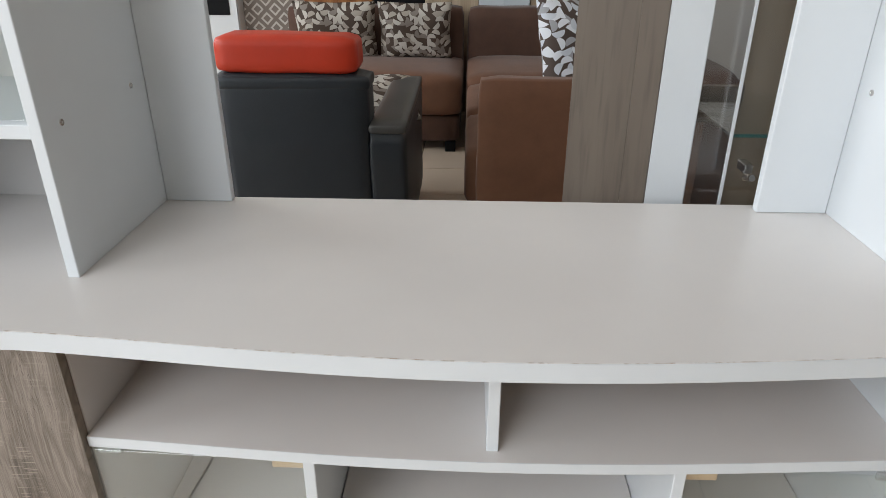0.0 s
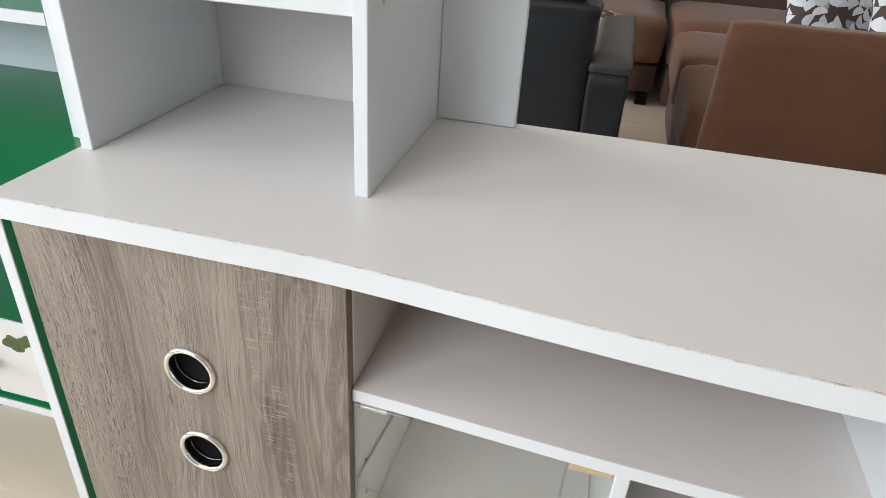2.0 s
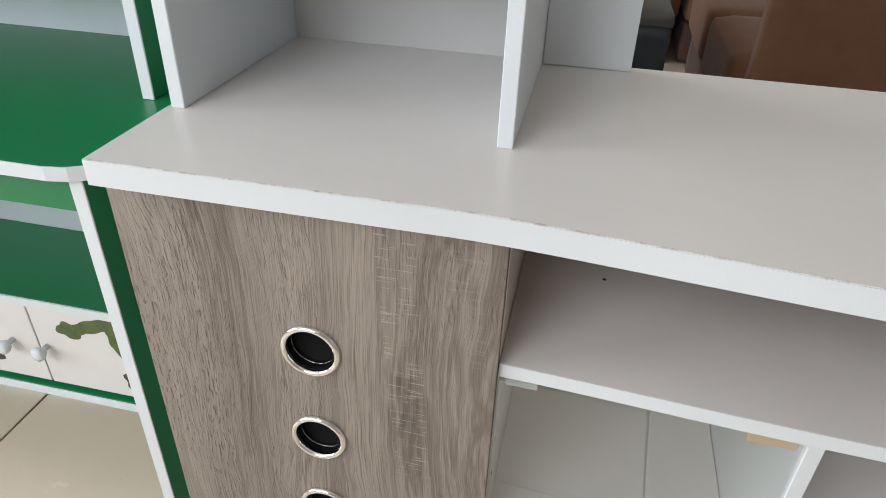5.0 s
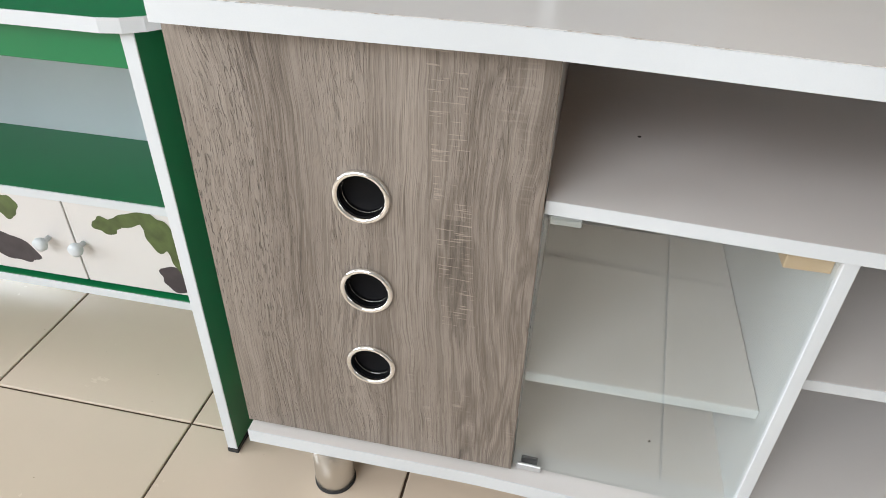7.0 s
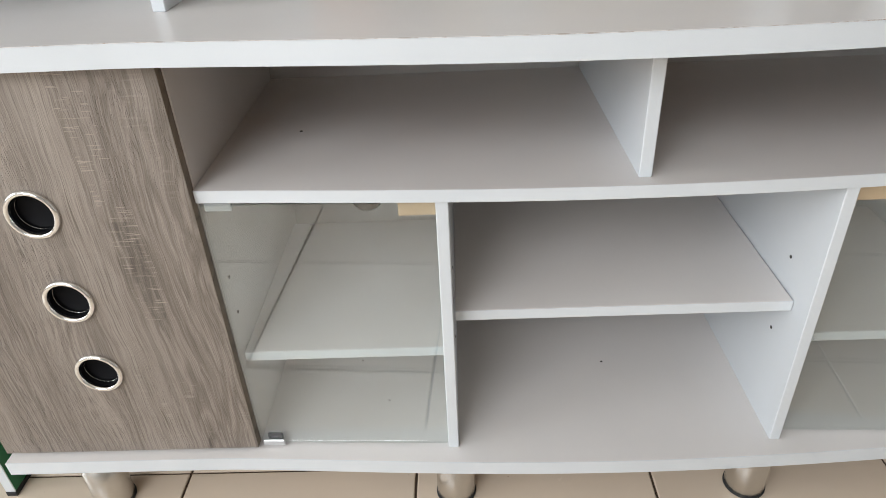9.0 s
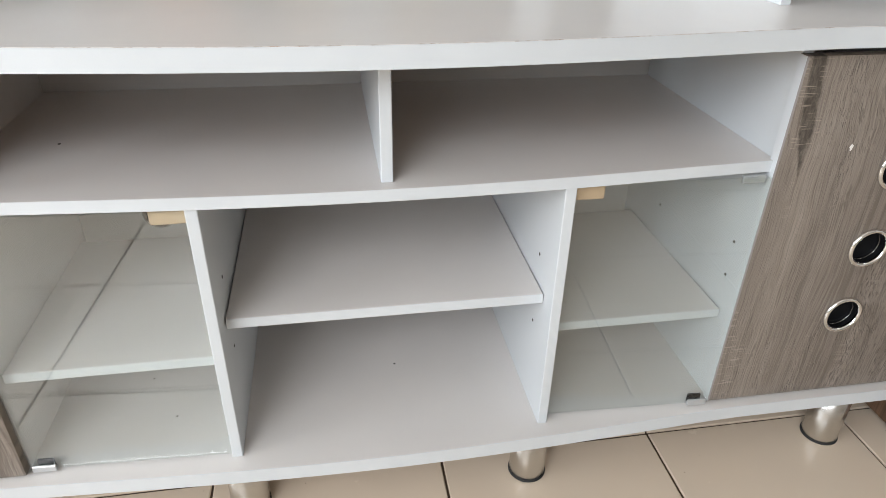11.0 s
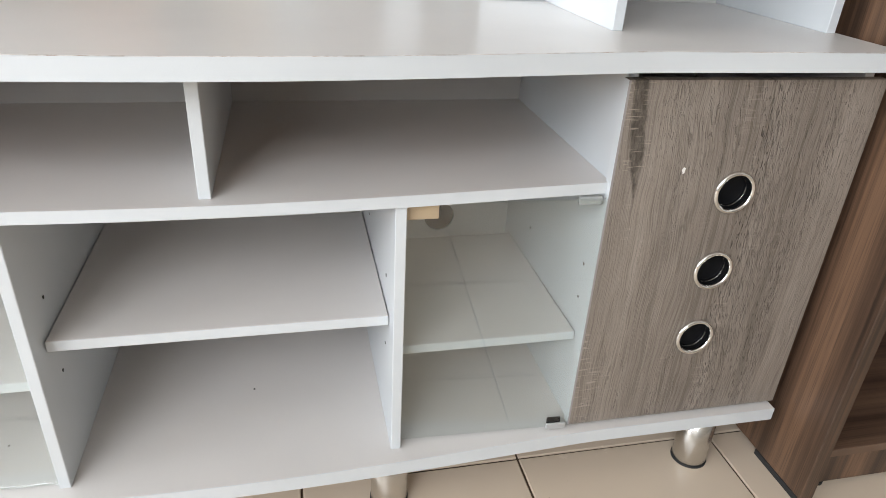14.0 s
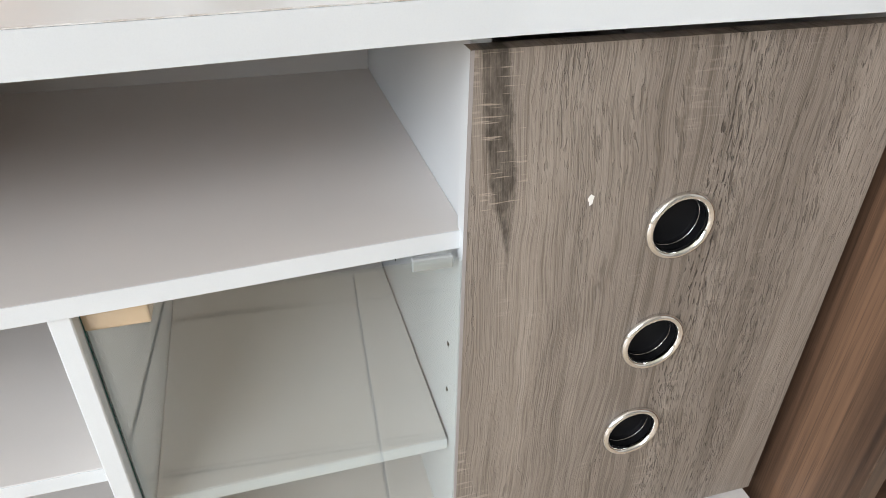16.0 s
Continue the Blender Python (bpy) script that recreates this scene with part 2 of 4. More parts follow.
M_CHROME = plain("chrome", (0.82, 0.81, 0.79), 0.09, 1.0, 0.03, 60, 0.02)
M_STEEL = plain("brushed_steel", (0.62, 0.60, 0.57), 0.27, 1.0, 0.05, 90, 0.04)
M_BLACK = plain("black_plastic", (0.004, 0.004, 0.005), 0.6)
M_BLACK.node_tree.nodes["Principled BSDF"].inputs["Specular IOR Level"].default_value = 0.15
M_SATIN = plain("satin_metal_clip", (0.58, 0.58, 0.58), 0.36, 0.6, 0.04, 90, 0.02)
# Brown tone picked to dim and warm the light inside the niche.
M_NICHE_DIM = plain("niche_dimming_brown", (0.27, 0.155, 0.075), 0.85, 0, 0.25, 220)
M_RUBBER = plain("black_rubber", (0.02, 0.02, 0.02), 0.7)
M_DARK = plain("dark_hole", (0.06, 0.055, 0.05), 0.9)
# Near-black brown in place of the shadow behind the cabinet.
M_HOLE_SHADE = plain("cable_hole_shade", (0.05, 0.034, 0.024), 0.85)
M_CATCH = plain("beige_plastic", (0.58, 0.42, 0.27), 0.45, 0, 0.06)
M_CLIP = plain("white_plastic_clip", (0.36, 0.37, 0.37), 0.45, 0, 0.04)
M_CHIP = plain("bare_chip", (0.85, 0.83, 0.8), 0.7, 0, 0.05)
M_STICKER_GREEN = plain("olive_green_print", (0.075, 0.105, 0.03), 0.45, 0, 0.7, 45)
M_STICKER_DARK = plain("dark_print", (0.045, 0.035, 0.04), 0.4, 0, 0.5, 50)
M_GLASS_EDGE = plain("green_glass_edge", (0.03, 0.13, 0.11), 0.15)


def glass(name, tint, gloss_gain=1.0):
    k = Mat(name)
    nt = k.nt
    clear = k.node("ShaderNodeBsdfTransparent", Color=(*tint, 1))
    gloss = k.node("ShaderNodeBsdfGlossy", Roughness=0.02, Color=(1, 1, 1, 1))
    edge = k.node("ShaderNodeLayerWeight", Blend=0.5).outputs["Facing"]
    fac = k.math("ADD", k.math("MULTIPLY", k.math("POWER", edge, 4.0), 0.95), 0.085)
    mix = k.node("ShaderNodeMixShader", Fac=k.math("MULTIPLY", fac, gloss_gain))
    nt.links.new(clear.outputs[0], mix.inputs[1])
    nt.links.new(gloss.outputs[0], mix.inputs[2])
    nt.links.new(mix.outputs[0], nt.nodes["Material Output"].inputs["Surface"])
    return k.m


M_GLASS = glass("clear_glass", (0.93, 0.952, 0.94))
M_GLASS_SMOKE = glass("smoked_glass", (0.86, 0.87, 0.88), 0.8)


def leather(name, colour, scale=260, rough=0.45):
    k = Mat(name, rough)
    v = k.node("ShaderNodeTexVoronoi", Vector=k.mapped((scale,) * 3), Scale=1.0).outputs["Distance"]
    n = k.noise(k.mapped((7, 7, 7)), detail=4)
    k.colour(k.mix(n, tuple(c * 0.8 for c in colour), tuple(c * 1.2 for c in colour)))
    return k.bump(v, 0.25, 0.0008).m


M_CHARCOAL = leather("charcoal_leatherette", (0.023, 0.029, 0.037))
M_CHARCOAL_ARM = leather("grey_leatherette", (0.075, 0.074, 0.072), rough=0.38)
M_RED = leather("red_leatherette", (0.62, 0.045, 0.014))


def suede(name, colour):
    k = Mat(name, 0.85)
    n = k.noise(k.mapped((14, 14, 14)), detail=5, rough=0.65)
    f = k.noise(k.mapped((700, 700, 700)), detail=2)
    k.colour(k.mix(n, tuple(c * 0.72 for c in colour), tuple(c * 1.25 for c in colour)))
    k.b.inputs["Sheen Weight"].default_value = 0.16
    k.b.inputs["Sheen Roughness"].default_value = 0.4
    return k.bump(f, 0.3, 0.0008).m


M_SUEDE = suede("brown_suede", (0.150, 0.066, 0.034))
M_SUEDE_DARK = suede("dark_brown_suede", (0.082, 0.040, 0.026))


def pillow_print(name, ground, shapes, scale):
    """Half-disc print: two layers of half discs, each turned by chance in its cell."""
    k = Mat(name, 0.8)

    def layer(off, seed, keep):
        x, y, z = k.xyz(k.mapped((scale, scale, scale), off))
        fx = k.math("SUBTRACT", k.math("FRACT", x), 0.5)
        fz = k.math("SUBTRACT", k.math("FRACT", z), 0.5)
        cell = k.node("ShaderNodeCombineXYZ", X=k.math("FLOOR", x), Y=seed, Z=k.math("FLOOR", z)).outputs[0]
        rnd = k.node("ShaderNodeTexWhiteNoise", Vector=cell)
        a = k.math("MULTIPLY", rnd.outputs["Value"], 6.2832)
        side = k.math("ADD", k.math("MULTIPLY", fx, k.math("COSINE", a)), k.math("MULTIPLY", fz, k.math("SINE", a)))
        r2 = k.math("ADD", k.math("MULTIPLY", fx, fx), k.math("MULTIPLY", fz, fz))
        on = k.math("MULTIPLY", k.math("GREATER_THAN", side, -0.03), k.math("LESS_THAN", r2, 0.245))
        tones = k.xyz(rnd.outputs["Color"])
        c = k.ramp(tones[1], [(0.0, shapes[0]), (0.5, shapes[1]), (0.8, shapes[2])])
        k.nt.nodes[-1].color_ramp.interpolation = "CONSTANT"
        return k.math("MULTIPLY", on, k.math("LESS_THAN", tones[2], keep)), c

    on, c = layer((0, 0, 0), 3.0, 1.0)
    out = k.mix(on, ground, c)
    on, c = layer((0.5, 0, 0.5), 8.0, 0.75)
    out = k.mix(on, out, c)
    weave = k.noise(k.mapped((600, 600, 600)), detail=1)
    return k.colour(out).bump(weave, 0.3, 0.0006).m


M_PILLOW = pillow_print("brown_half_disc_print", (0.065, 0.042, 0.030), ((0.52, 0.49, 0.44), (0.22, 0.19, 0.165), (0.38, 0.34, 0.29)), 19)
M_PILLOW_PALE = pillow_print("grey_half_disc_print", (0.085, 0.060, 0.050), ((0.80, 0.82, 0.86), (0.66, 0.69, 0.74), (0.40, 0.40, 0.42)), 19)


def tile_material():
    k = Mat("glazed_beige_tile", 0.16)
    o = k.node("ShaderNodeObjectInfo").outputs["Random"]
    w = k.node("ShaderNodeNewGeometry").outputs["Position"]
    n = k.noise(k.mapped((5, 5, 5), src=w), detail=5, rough=0.6)
    f = k.noise(k.mapped((130, 130, 130), src=w), detail=3)
    c = k.mix(n, (0.635, 0.522, 0.408), (0.69, 0.582, 0.468))
    c = k.mix(k.math("MULTIPLY", o, 0.35), c, (0.60, 0.50, 0.395))
    speck = k.noise(k.mapped((95, 95, 95), src=w), detail=1)
    c = k.mix(k.ramp(speck, [(0.80, 0.0), (0.82, 0.7)]), c, (0.2, 0.13, 0.08))
    dirt = k.noise(k.mapped((11, 11, 11), src=w), detail=5, rough=0.7)
    k.rough(k.ramp(dirt, [(0.35, 0.25), (0.75, 0.28)]))
    return k.colour(c).bump(f, 0.05, 0.0006).m


M_TILE = tile_material()
M_GROUT = plain("dark_brown_grout", (0.075, 0.05, 0.032), 0.95, 0, 0.3, 120)
M_WALL = plain("painted_wall", (0.56, 0.54, 0.51), 0.8, 0, 0.04, 6, 0.1)
M_CEILING = plain("white_ceiling", (0.66, 0.635, 0.60), 0.85, 0, 0.03, 6, 0.1)


def wallpaper():
    k = Mat("wallpaper_of_squares", 0.7)
    x, y, z = k.xyz(k.mapped((8, 8, 8)))
    fx = k.math("ABSOLUTE", k.math("SUBTRACT", k.math("FRACT", k.math("ADD", x, z)), 0.5))
    fz = k.math("ABSOLUTE", k.math("SUBTRACT", k.math("FRACT", k.math("SUBTRACT", x, z)), 0.5))
    d = k.math("MAXIMUM", fx, fz)
    ring = k.math("MULTIPLY", k.math("LESS_THAN", d, 0.36), k.math("GREATER_THAN", d, 0.22))
    n = k.noise(k.mapped((50, 50, 4)), detail=3)
    c = k.mix(n, (0.17, 0.14, 0.12), (0.24, 0.20, 0.17))
    return k.colour(k.mix(ring, c, (0.55, 0.52, 0.48))).m


M_WALLPAPER = wallpaper()


# ---- mesh helpers ----
def mesh_of(name, bm, material, smooth=False):
    bmesh.ops.recalc_face_normals(bm, faces=bm.faces)
    me = bpy.data.meshes.new(name)
    bm.to_mesh(me)
    bm.free()
    me.materials.append(material)
    if smooth:
        for p in me.polygons:
            p.use_smooth = True
    return me


def part(name, bm, material, parent, label="", smooth=False, at=None):
    """Links a bmesh as one mesh object under a thing or a part."""
    ob = new(name, mesh_of(name, bm, material, smooth))
    ob.parent = parent
    if at:
        ob.location = at
    if label:
        tagged(ob, label)
    return ob


def thing(name, at, label, category, group=""):
    ob = new(name)
    ob.location = at
    ob.empty_display_size = 0.1
    return tagged(ob, label, category, group)


def box(x0, x1, y0, y1, z0, z1, bevel=0.001, seg=1):
    bm = bmesh.new()
    bmesh.ops.create_cube(bm, size=1.0)
    for v in bm.verts:
        v.co = ((x0 + x1) / 2 + v.co.x * (x1 - x0), (y0 + y1) / 2 + v.co.y * (y1 - y0), (z0 + z1) / 2 + v.co.z * (z1 - z0))
    if bevel:
        bmesh.ops.bevel(bm, geom=bm.edges[:], offset=bevel, segments=seg, profile=0.5, affect="EDGES")
    return bm


def lathe(profile, steps=40, caps=(True, True)):
    """A turned body about z from (radius, z) pairs."""
    bm = bmesh.new()
    rings = [[bm.verts.new((r * math.cos(2 * math.pi * k / steps), r * math.sin(2 * math.pi * k / steps), z)) for k in range(steps)] for r, z in profile]
    for a, b in zip(rings, rings[1:]):
        for k in range(steps):
            bm.faces.new((a[k], a[(k + 1) % steps], b[(k + 1) % steps], b[k]))
    for ring, cap in zip((rings[0], rings[-1]), caps):
        if cap:
            bm.faces.new(ring)
    return bm


def turned(bm, m):
    bmesh.ops.transform(bm, matrix=m, verts=bm.verts)
    return bm


def plate(x0, x1, z0, z1, y0, y1, holes, cell, bevel=0.0):
    """An upright board in the xz plane, with round holes (x, z, radius) that go through it."""
    bm = bmesh.new()
    xs = sorted({round(v, 6) for v in (x0, x1, *[h[0] - cell for h in holes], *[h[0] + cell for h in holes])})
    n = 8
    for a, b in zip(xs, xs[1:]):
        column = [h for h in holes if abs((a + b) / 2 - h[0]) < 1e-5]
        zs = sorted({z0, z1, *[h[1] - cell for h in column], *[h[1] + cell for h in column]})
        for c, d in zip(zs, zs[1:]):
            inner = [h for h in column if abs((c + d) / 2 - h[1]) < 1e-5]
            for y in (y0, y1):
                if not inner:
                    bm.faces.new([bm.verts.new((p, y, q)) for p, q in ((a, c), (b, c), (b, d), (a, d))])
                    continue
                hx, hz, r = inner[0]
                rim, out = [], []
                for s in range(4 * n):
                    ang = math.pi / 4 + s * math.pi / 2 / n
                    u, w = math.cos(ang), math.sin(ang)
                    k = cell / max(abs(u), abs(w))
                    rim.append(bm.verts.new((hx + r * u, y, hz + r * w)))
                    out.append(bm.verts.new((hx + k * u, y, hz + k * w)))
                for s in range(4 * n):
                    e = (s + 1) % (4 * n)
                    bm.faces.new((rim[s], rim[e], out[e], out[s]))
    for hx, hz, r in holes:
        ring = [[bm.verts.new((hx + r * math.cos(math.pi / 4 + s * math.pi / 2 / n), y, hz + r * math.sin(math.pi / 4 + s * math.pi / 2 / n))) for s in range(4 * n)] for y in (y0, y1)]
        for s in range(4 * n):
            e = (s + 1) % (4 * n)
            bm.faces.new((ring[0][s], ring[0][e], ring[1][e], ring[1][s]))
    loop = [(x0, z0), (x1, z0), (x1, z1), (x0, z1)]
    for (a, c), (b, d) in zip(loop, loop[1:] + loop[:1]):
        bm.faces.new([bm.verts.new(p) for p in ((a, y0, c), (b, y0, d), (b, y1, d), (a, y1, c))])
    bmesh.ops.remove_doubles(bm, verts=bm.verts, dist=1e-5)
    return bm


def bowed(front, x0, x1, back, z0, z1, steps=72, lip=0.0):
    """A level board whose front edge follows front(x)."""
    bm = bmesh.new()
    xs = [x0 + (x1 - x0) * k / steps for k in range(steps + 1)]
    rows = []
    for x in xs:
        f = front(x) + lip
        rows.append([bm.verts.new(p) for p in ((x, f, z0), (x, f, z1), (x, back, z1), (x, back, z0))])
    for a, b in zip(rows, rows[1:]):
        for k in range(4):
            bm.faces.new((a[k], a[(k + 1) % 4], b[(k + 1) % 4], b[k]))
    bm.faces.new(rows[0])
    bm.faces.new(rows[-1])
    return bm


def bow(ends, middle, half):
    def front(x):
        u = min(1.0, abs(x) / half)
        return ends - (ends - middle) * (1 - u * u) ** 1.5
    return front


def cushion(sx, sy, sz, r, puff=0.0, cuts=10):
    """A rounded upholstery block centred on x and y, standing on z = 0."""
    bm = bmesh.new()
    bmesh.ops.create_cube(bm, size=1.0)
    bmesh.ops.subdivide_edges(bm, edges=bm.edges[:], cuts=cuts, use_grid_fill=True)
    half = Vector((sx / 2, sy / 2, sz / 2))
    for v in bm.verts:
        p = Vector((v.co.x * sx, v.co.y * sy, v.co.z * sz))
        q = Vector([max(-half[i] + r, min(half[i] - r, p[i])) for i in range(3)])
        d = p - q
        if d.length > 1e-6:
            p = q + d.normalized() * r
        u = (1 - (2 * v.co.x) ** 2) * (1 - (2 * v.co.y) ** 2)
        p.z += puff * u * (1 if v.co.z > 0 else 0)
        w = noise.noise(p * 6 + Vector((sx, sy, sz)) * 9) * 0.004
        v.co = p + Vector((w, w, w)) + Vector((0, 0, sz / 2))
    return bm


def pillow(w, h, d, n=18):
    bm = bmesh.new()
    grid = {}
    for side in (1, -1):
        for i in range(n + 1):
            for j in range(n + 1):
                u, v = 2 * i / n - 1, 2 * j / n - 1
                rim = abs(u) > 0.999 or abs(v) > 0.999
                if side < 0 and rim:
                    grid[side, i, j] = grid[1, i, j]
                    continue
                t = ((1 - u ** 4) * (1 - v ** 4)) ** 0.6
                pinch = 1 - 0.06 * (1 - abs(u * v))
                lump = 0.012 * noise.noise(Vector((u * 2.2, v * 2.2, side + w)))
                grid[side, i, j] = bm.verts.new((u * w / 2 * pinch, side * (d / 2 * t) + lump * t, v * h / 2 * pinch + h / 2))
    for side in (1, -1):
        for i in range(n):
            for j in range(n):
                bm.faces.new((grid[side, i, j], grid[side, i + 1, j], grid[side, i + 1, j + 1], grid[side, i, j + 1]))
    return bm


# ---- the room ----
X0, X1, Y0, Y1, Z1 = -5.6, 3.4, -2.45, 5.4, 3.9


def structure(name, bm, material, label, category="wall"):
    return tagged(new(name, mesh_of(name, bm, material)), label, category, "", "structure")


floor = structure("floor", box(X0, X1, Y0, Y1, -0.06, -0.004, 0), M_GROUT, "beige glazed tile floor with dark brown joints", "floor")
structure("ceiling", box(X0, X1, Y0, Y1, Z1, Z1 + 0.1, 0), M_CEILING, "plain white showroom ceiling", "ceiling")
structure("wall_north", box(X0 - 0.15, X1 + 0.15, Y1, Y1 + 0.15, 0, Z1, 0), M_WALL, "plain pale showroom wall")
structure("wall_east", box(X1, X1 + 0.15, Y0, Y1, 0, Z1, 0), M_WALL, "plain pale showroom wall")


def wall_with_openings(name, along, at, a0, a1, opens, zo0, zo1, t):
    """A wall along x or y with one large window opening through it."""
    bm = bmesh.new()
    ends = [a0, *[e for o in opens for e in o], a1]
    spans = [(p, q, 0, Z1) for p, q in zip(ends[::2], ends[1::2])]
    for o0, o1 in opens:
        spans += [(o0, o1, 0, zo0), (o0, o1, zo1, Z1)]
    for p0, p1, q0, q1 in spans:
        if q1 - q0 < 1e-4:
            continue
        piece = box(p0, p1, at, at + t, q0, q1, 0) if along == "x" else box(at, at + t, p0, p1, q0, q1, 0)
        me = bpy.data.meshes.new("w")
        piece.to_mesh(me)
        piece.free()
        bm.from_mesh(me)
        bpy.data.meshes.remove(me)
    return structure(name, bm, M_WALL, "pale wall with a large daylight opening")


wall_with_openings("wall_south", "x", Y0 - 0.15, X0 - 0.15, X1 + 0.15, [(-3.3, -0.7)], 1.4, 3.65, 0.15)
# The opening from 2.0 to 4.6 is added to go with the seating lamp.
wall_with_openings("wall_west", "y", X0 - 0.15, Y0, Y1, [(-2.3, 0.5), (2.0, 4.6)], 0.8, 3.7, 0.15)
structure("ground", box(-60, 60, -60, 60, -0.2, -0.07, 0), M_WALL, "pale ground outside the shop", "ground")

# ---- the television cabinet ----
TOP, BASE, DECK, THICK = 0.777, 0.146, 0.589, 0.0265
unit = thing("tv_cabinet", (0, 1.0, 0), "white bow-fronted television cabinet with grey oak doors on steel legs", "tv cabinet")
U = Vector((0, -1.0, 0))


def upart(name, bm, material, label="", parent=None, smooth=False):
    """A part given in room coordinates, stored relative to the cabinet."""
    if parent is None:
        turned(bm, Matrix.Translation(U))
    return part(name, bm, material, parent or unit, label, smooth)


top_front = bow(0.776, 0.737, 0.58)
top = upart("worktop", bowed(top_front, -0.930, 0.930, 1.2155, TOP - THICK, TOP, lip=0.0016), M_WHITE, "white melamine worktop with a bowed front")
band = bowed(top_front, -0.9302, 0.9302, 0.8, TOP - THICK + 0.0004, TOP - 0.0008)
for v in band.verts:
    if v.co.y > 0.79:
        v.co.y = top_front(v.co.x) + 0.0014
part("edge_band", turned(band, Matrix.Translation(U)), M_WHITE_DAYLIT, top, "white edge band, chipped along its upper rim")
seam = bowed(lambda x: top_front(x) + 0.0005, -0.930, 0.930, 0.8, TOP - 0.0006, TOP + 0.0001)
for v in seam.verts:
    if v.co.y > 0.79:
        v.co.y = top_front(v.co.x) + 0.0019
part("seam", turned(seam, Matrix.Translation(U)), M_SEAM, top, "worn brown glue line")

# Unseen sheets, added so that less and browner light bounces into the niche.
for x0, x1 in ((-0.5388, -0.0072), (0.0097, 0.5438)):
    upart("niche_dimmer", box(x0, x1, 0.80, 1.2155, TOP - THICK - 0.004, TOP - THICK - 0.0004, 0), M_NICHE_DIM, "added unseen brown sheet that darkens the niche below")

base_front = bow(0.786, 0.763, 0.60)
base = upart("base_board", bowed(base_front, -0.9315, 0.9315, 1.241, BASE - 0.025, BASE, lip=0.0012), M_WHITE, "white bowed base board")
base_band = bowed(base_front, -0.9318, 0.9318, 0.9, BASE - 0.0251, BASE - 0.0003)
for v in base_band.verts:
    if v.co.y > 0.85:
        v.co.y = base_front(v.co.x) + 0.0011
part("edge_band", turned(base_band, Matrix.Translation(U)), M_WHITE_DAYLIT, base, "white edge band")
deck_front = bow(0.814, 0.787, 0.57)
upart("upper_shelf", bowed(deck_front, -0.539, 0.544, 1.2355, DECK - 0.0165, DECK), M_WHITE, "white bowed shelf below the worktop")

shelf_band = bowed(lambda x: deck_front(x) - 0.001, -0.539, 0.544, 0.9, DECK - 0.0166, DECK - 0.0002)
for v in shelf_band.verts:
    if v.co.y > 0.85:
        v.co.y = deck_front(v.co.x) - 0.0001
upart("edge_band", shelf_band, M_WHITE_DAYLIT, "white edge band of the upper shelf")
for x0, x1, y0, z0, z1 in ((-0.2288, 0.2346, 0.835, 0.362, 0.378), (-0.5366, -0.2478, 0.834, 0.300, 0.315), (0.2532, 0.5422, 0.842, 0.300, 0.315)):
    upart("edge_band", box(x0, x1, y0 - 0.0012, y0 - 0.0001, z0, z1, 0.0003), M_WHITE_DAYLIT)

for x0, x1, y0 in ((-0.931, -0.915, 0.822), (0.915, 0.931, 0.822)):
    upart("side_panel", box(x0, x1, y0, 1.236, BASE, TOP - THICK), M_WHITE)
upart("divider", box(-0.5555, -0.5395, 0.821, 1.236, BASE, TOP - THICK), M_WHITE)
# Right divider gets the daylit white, since light from the left falls on it.
upart("divider", box(0.5445, 0.5605, 0.8205, 1.236, BASE, TOP - THICK), M_WHITE_DAYLIT)
for x in (-0.239, 0.244):
    upart("pillar", box(x - 0.0078, x + 0.0078, 0.797, 1.236, BASE, DECK - 0.0165), M_WHITE_DAYLIT)
upart("centre_divider", box(-0.0065, 0.009, 0.806, 1.236, DECK, TOP - THICK), M_WHITE_DAYLIT)
upart("middle_shelf", box(-0.2288, 0.2346, 0.835, 1.200, 0.362, 0.378), M_WHITE, "loose white shelf in the open bay")
upart("glass_bay_shelf", box(-0.5366, -0.2478, 0.834, 1.205, 0.300, 0.315), M_WHITE)
upart("glass_bay_shelf", box(0.2532, 0.5422, 0.842, 1.200, 0.300, 0.315), M_WHITE)
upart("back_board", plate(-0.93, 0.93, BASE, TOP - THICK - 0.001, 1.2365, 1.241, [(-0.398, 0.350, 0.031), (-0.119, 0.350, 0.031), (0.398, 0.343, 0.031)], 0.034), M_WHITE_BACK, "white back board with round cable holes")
# Added sheet: through the cable holes it reads as the shadow behind.
upart("hole_shade_sheet", box(-0.92, 0.92, 1.247, 1.250, 0.18, 0.72, 0), M_HOLE_SHADE, "added dark sheet standing for the shade behind the cable holes")


def flush_pull(parent, x, y, z):
    """A round flush pull: chrome rim, black cup with a finger lip."""
    turn = pose(x, y, z, 90)
    rim = part("handle_rim", turned(lathe([(0.0272, -0.001), (0.0334, 0.0), (0.0338, 0.0012), (0.0332, 0.0036), (0.0316, 0.0054), (0.0294, 0.0058), (0.0274, 0.0046), (0.0264, 0.0020), (0.0262, -0.010)], 56, (False, False)), turn), M_CHROME, parent, "chrome rim of a round flush pull", True)
    part("handle_cup", turned(lathe([(0.0261, -0.0005), (0.0260, -0.0140), (0.0250, -0.0150), (0.001, -0.0150)], 40, (False, True)), turn), M_BLACK, parent, "black cup of a round flush pull", True)
    part("finger_lip", turned(lathe([(0.0258, -0.0095), (0.0254, -0.0092), (0.0258, -0.0089)], 40, (False, False)), turn), M_STEEL, rim, "thin bright ring inside the cup", True)


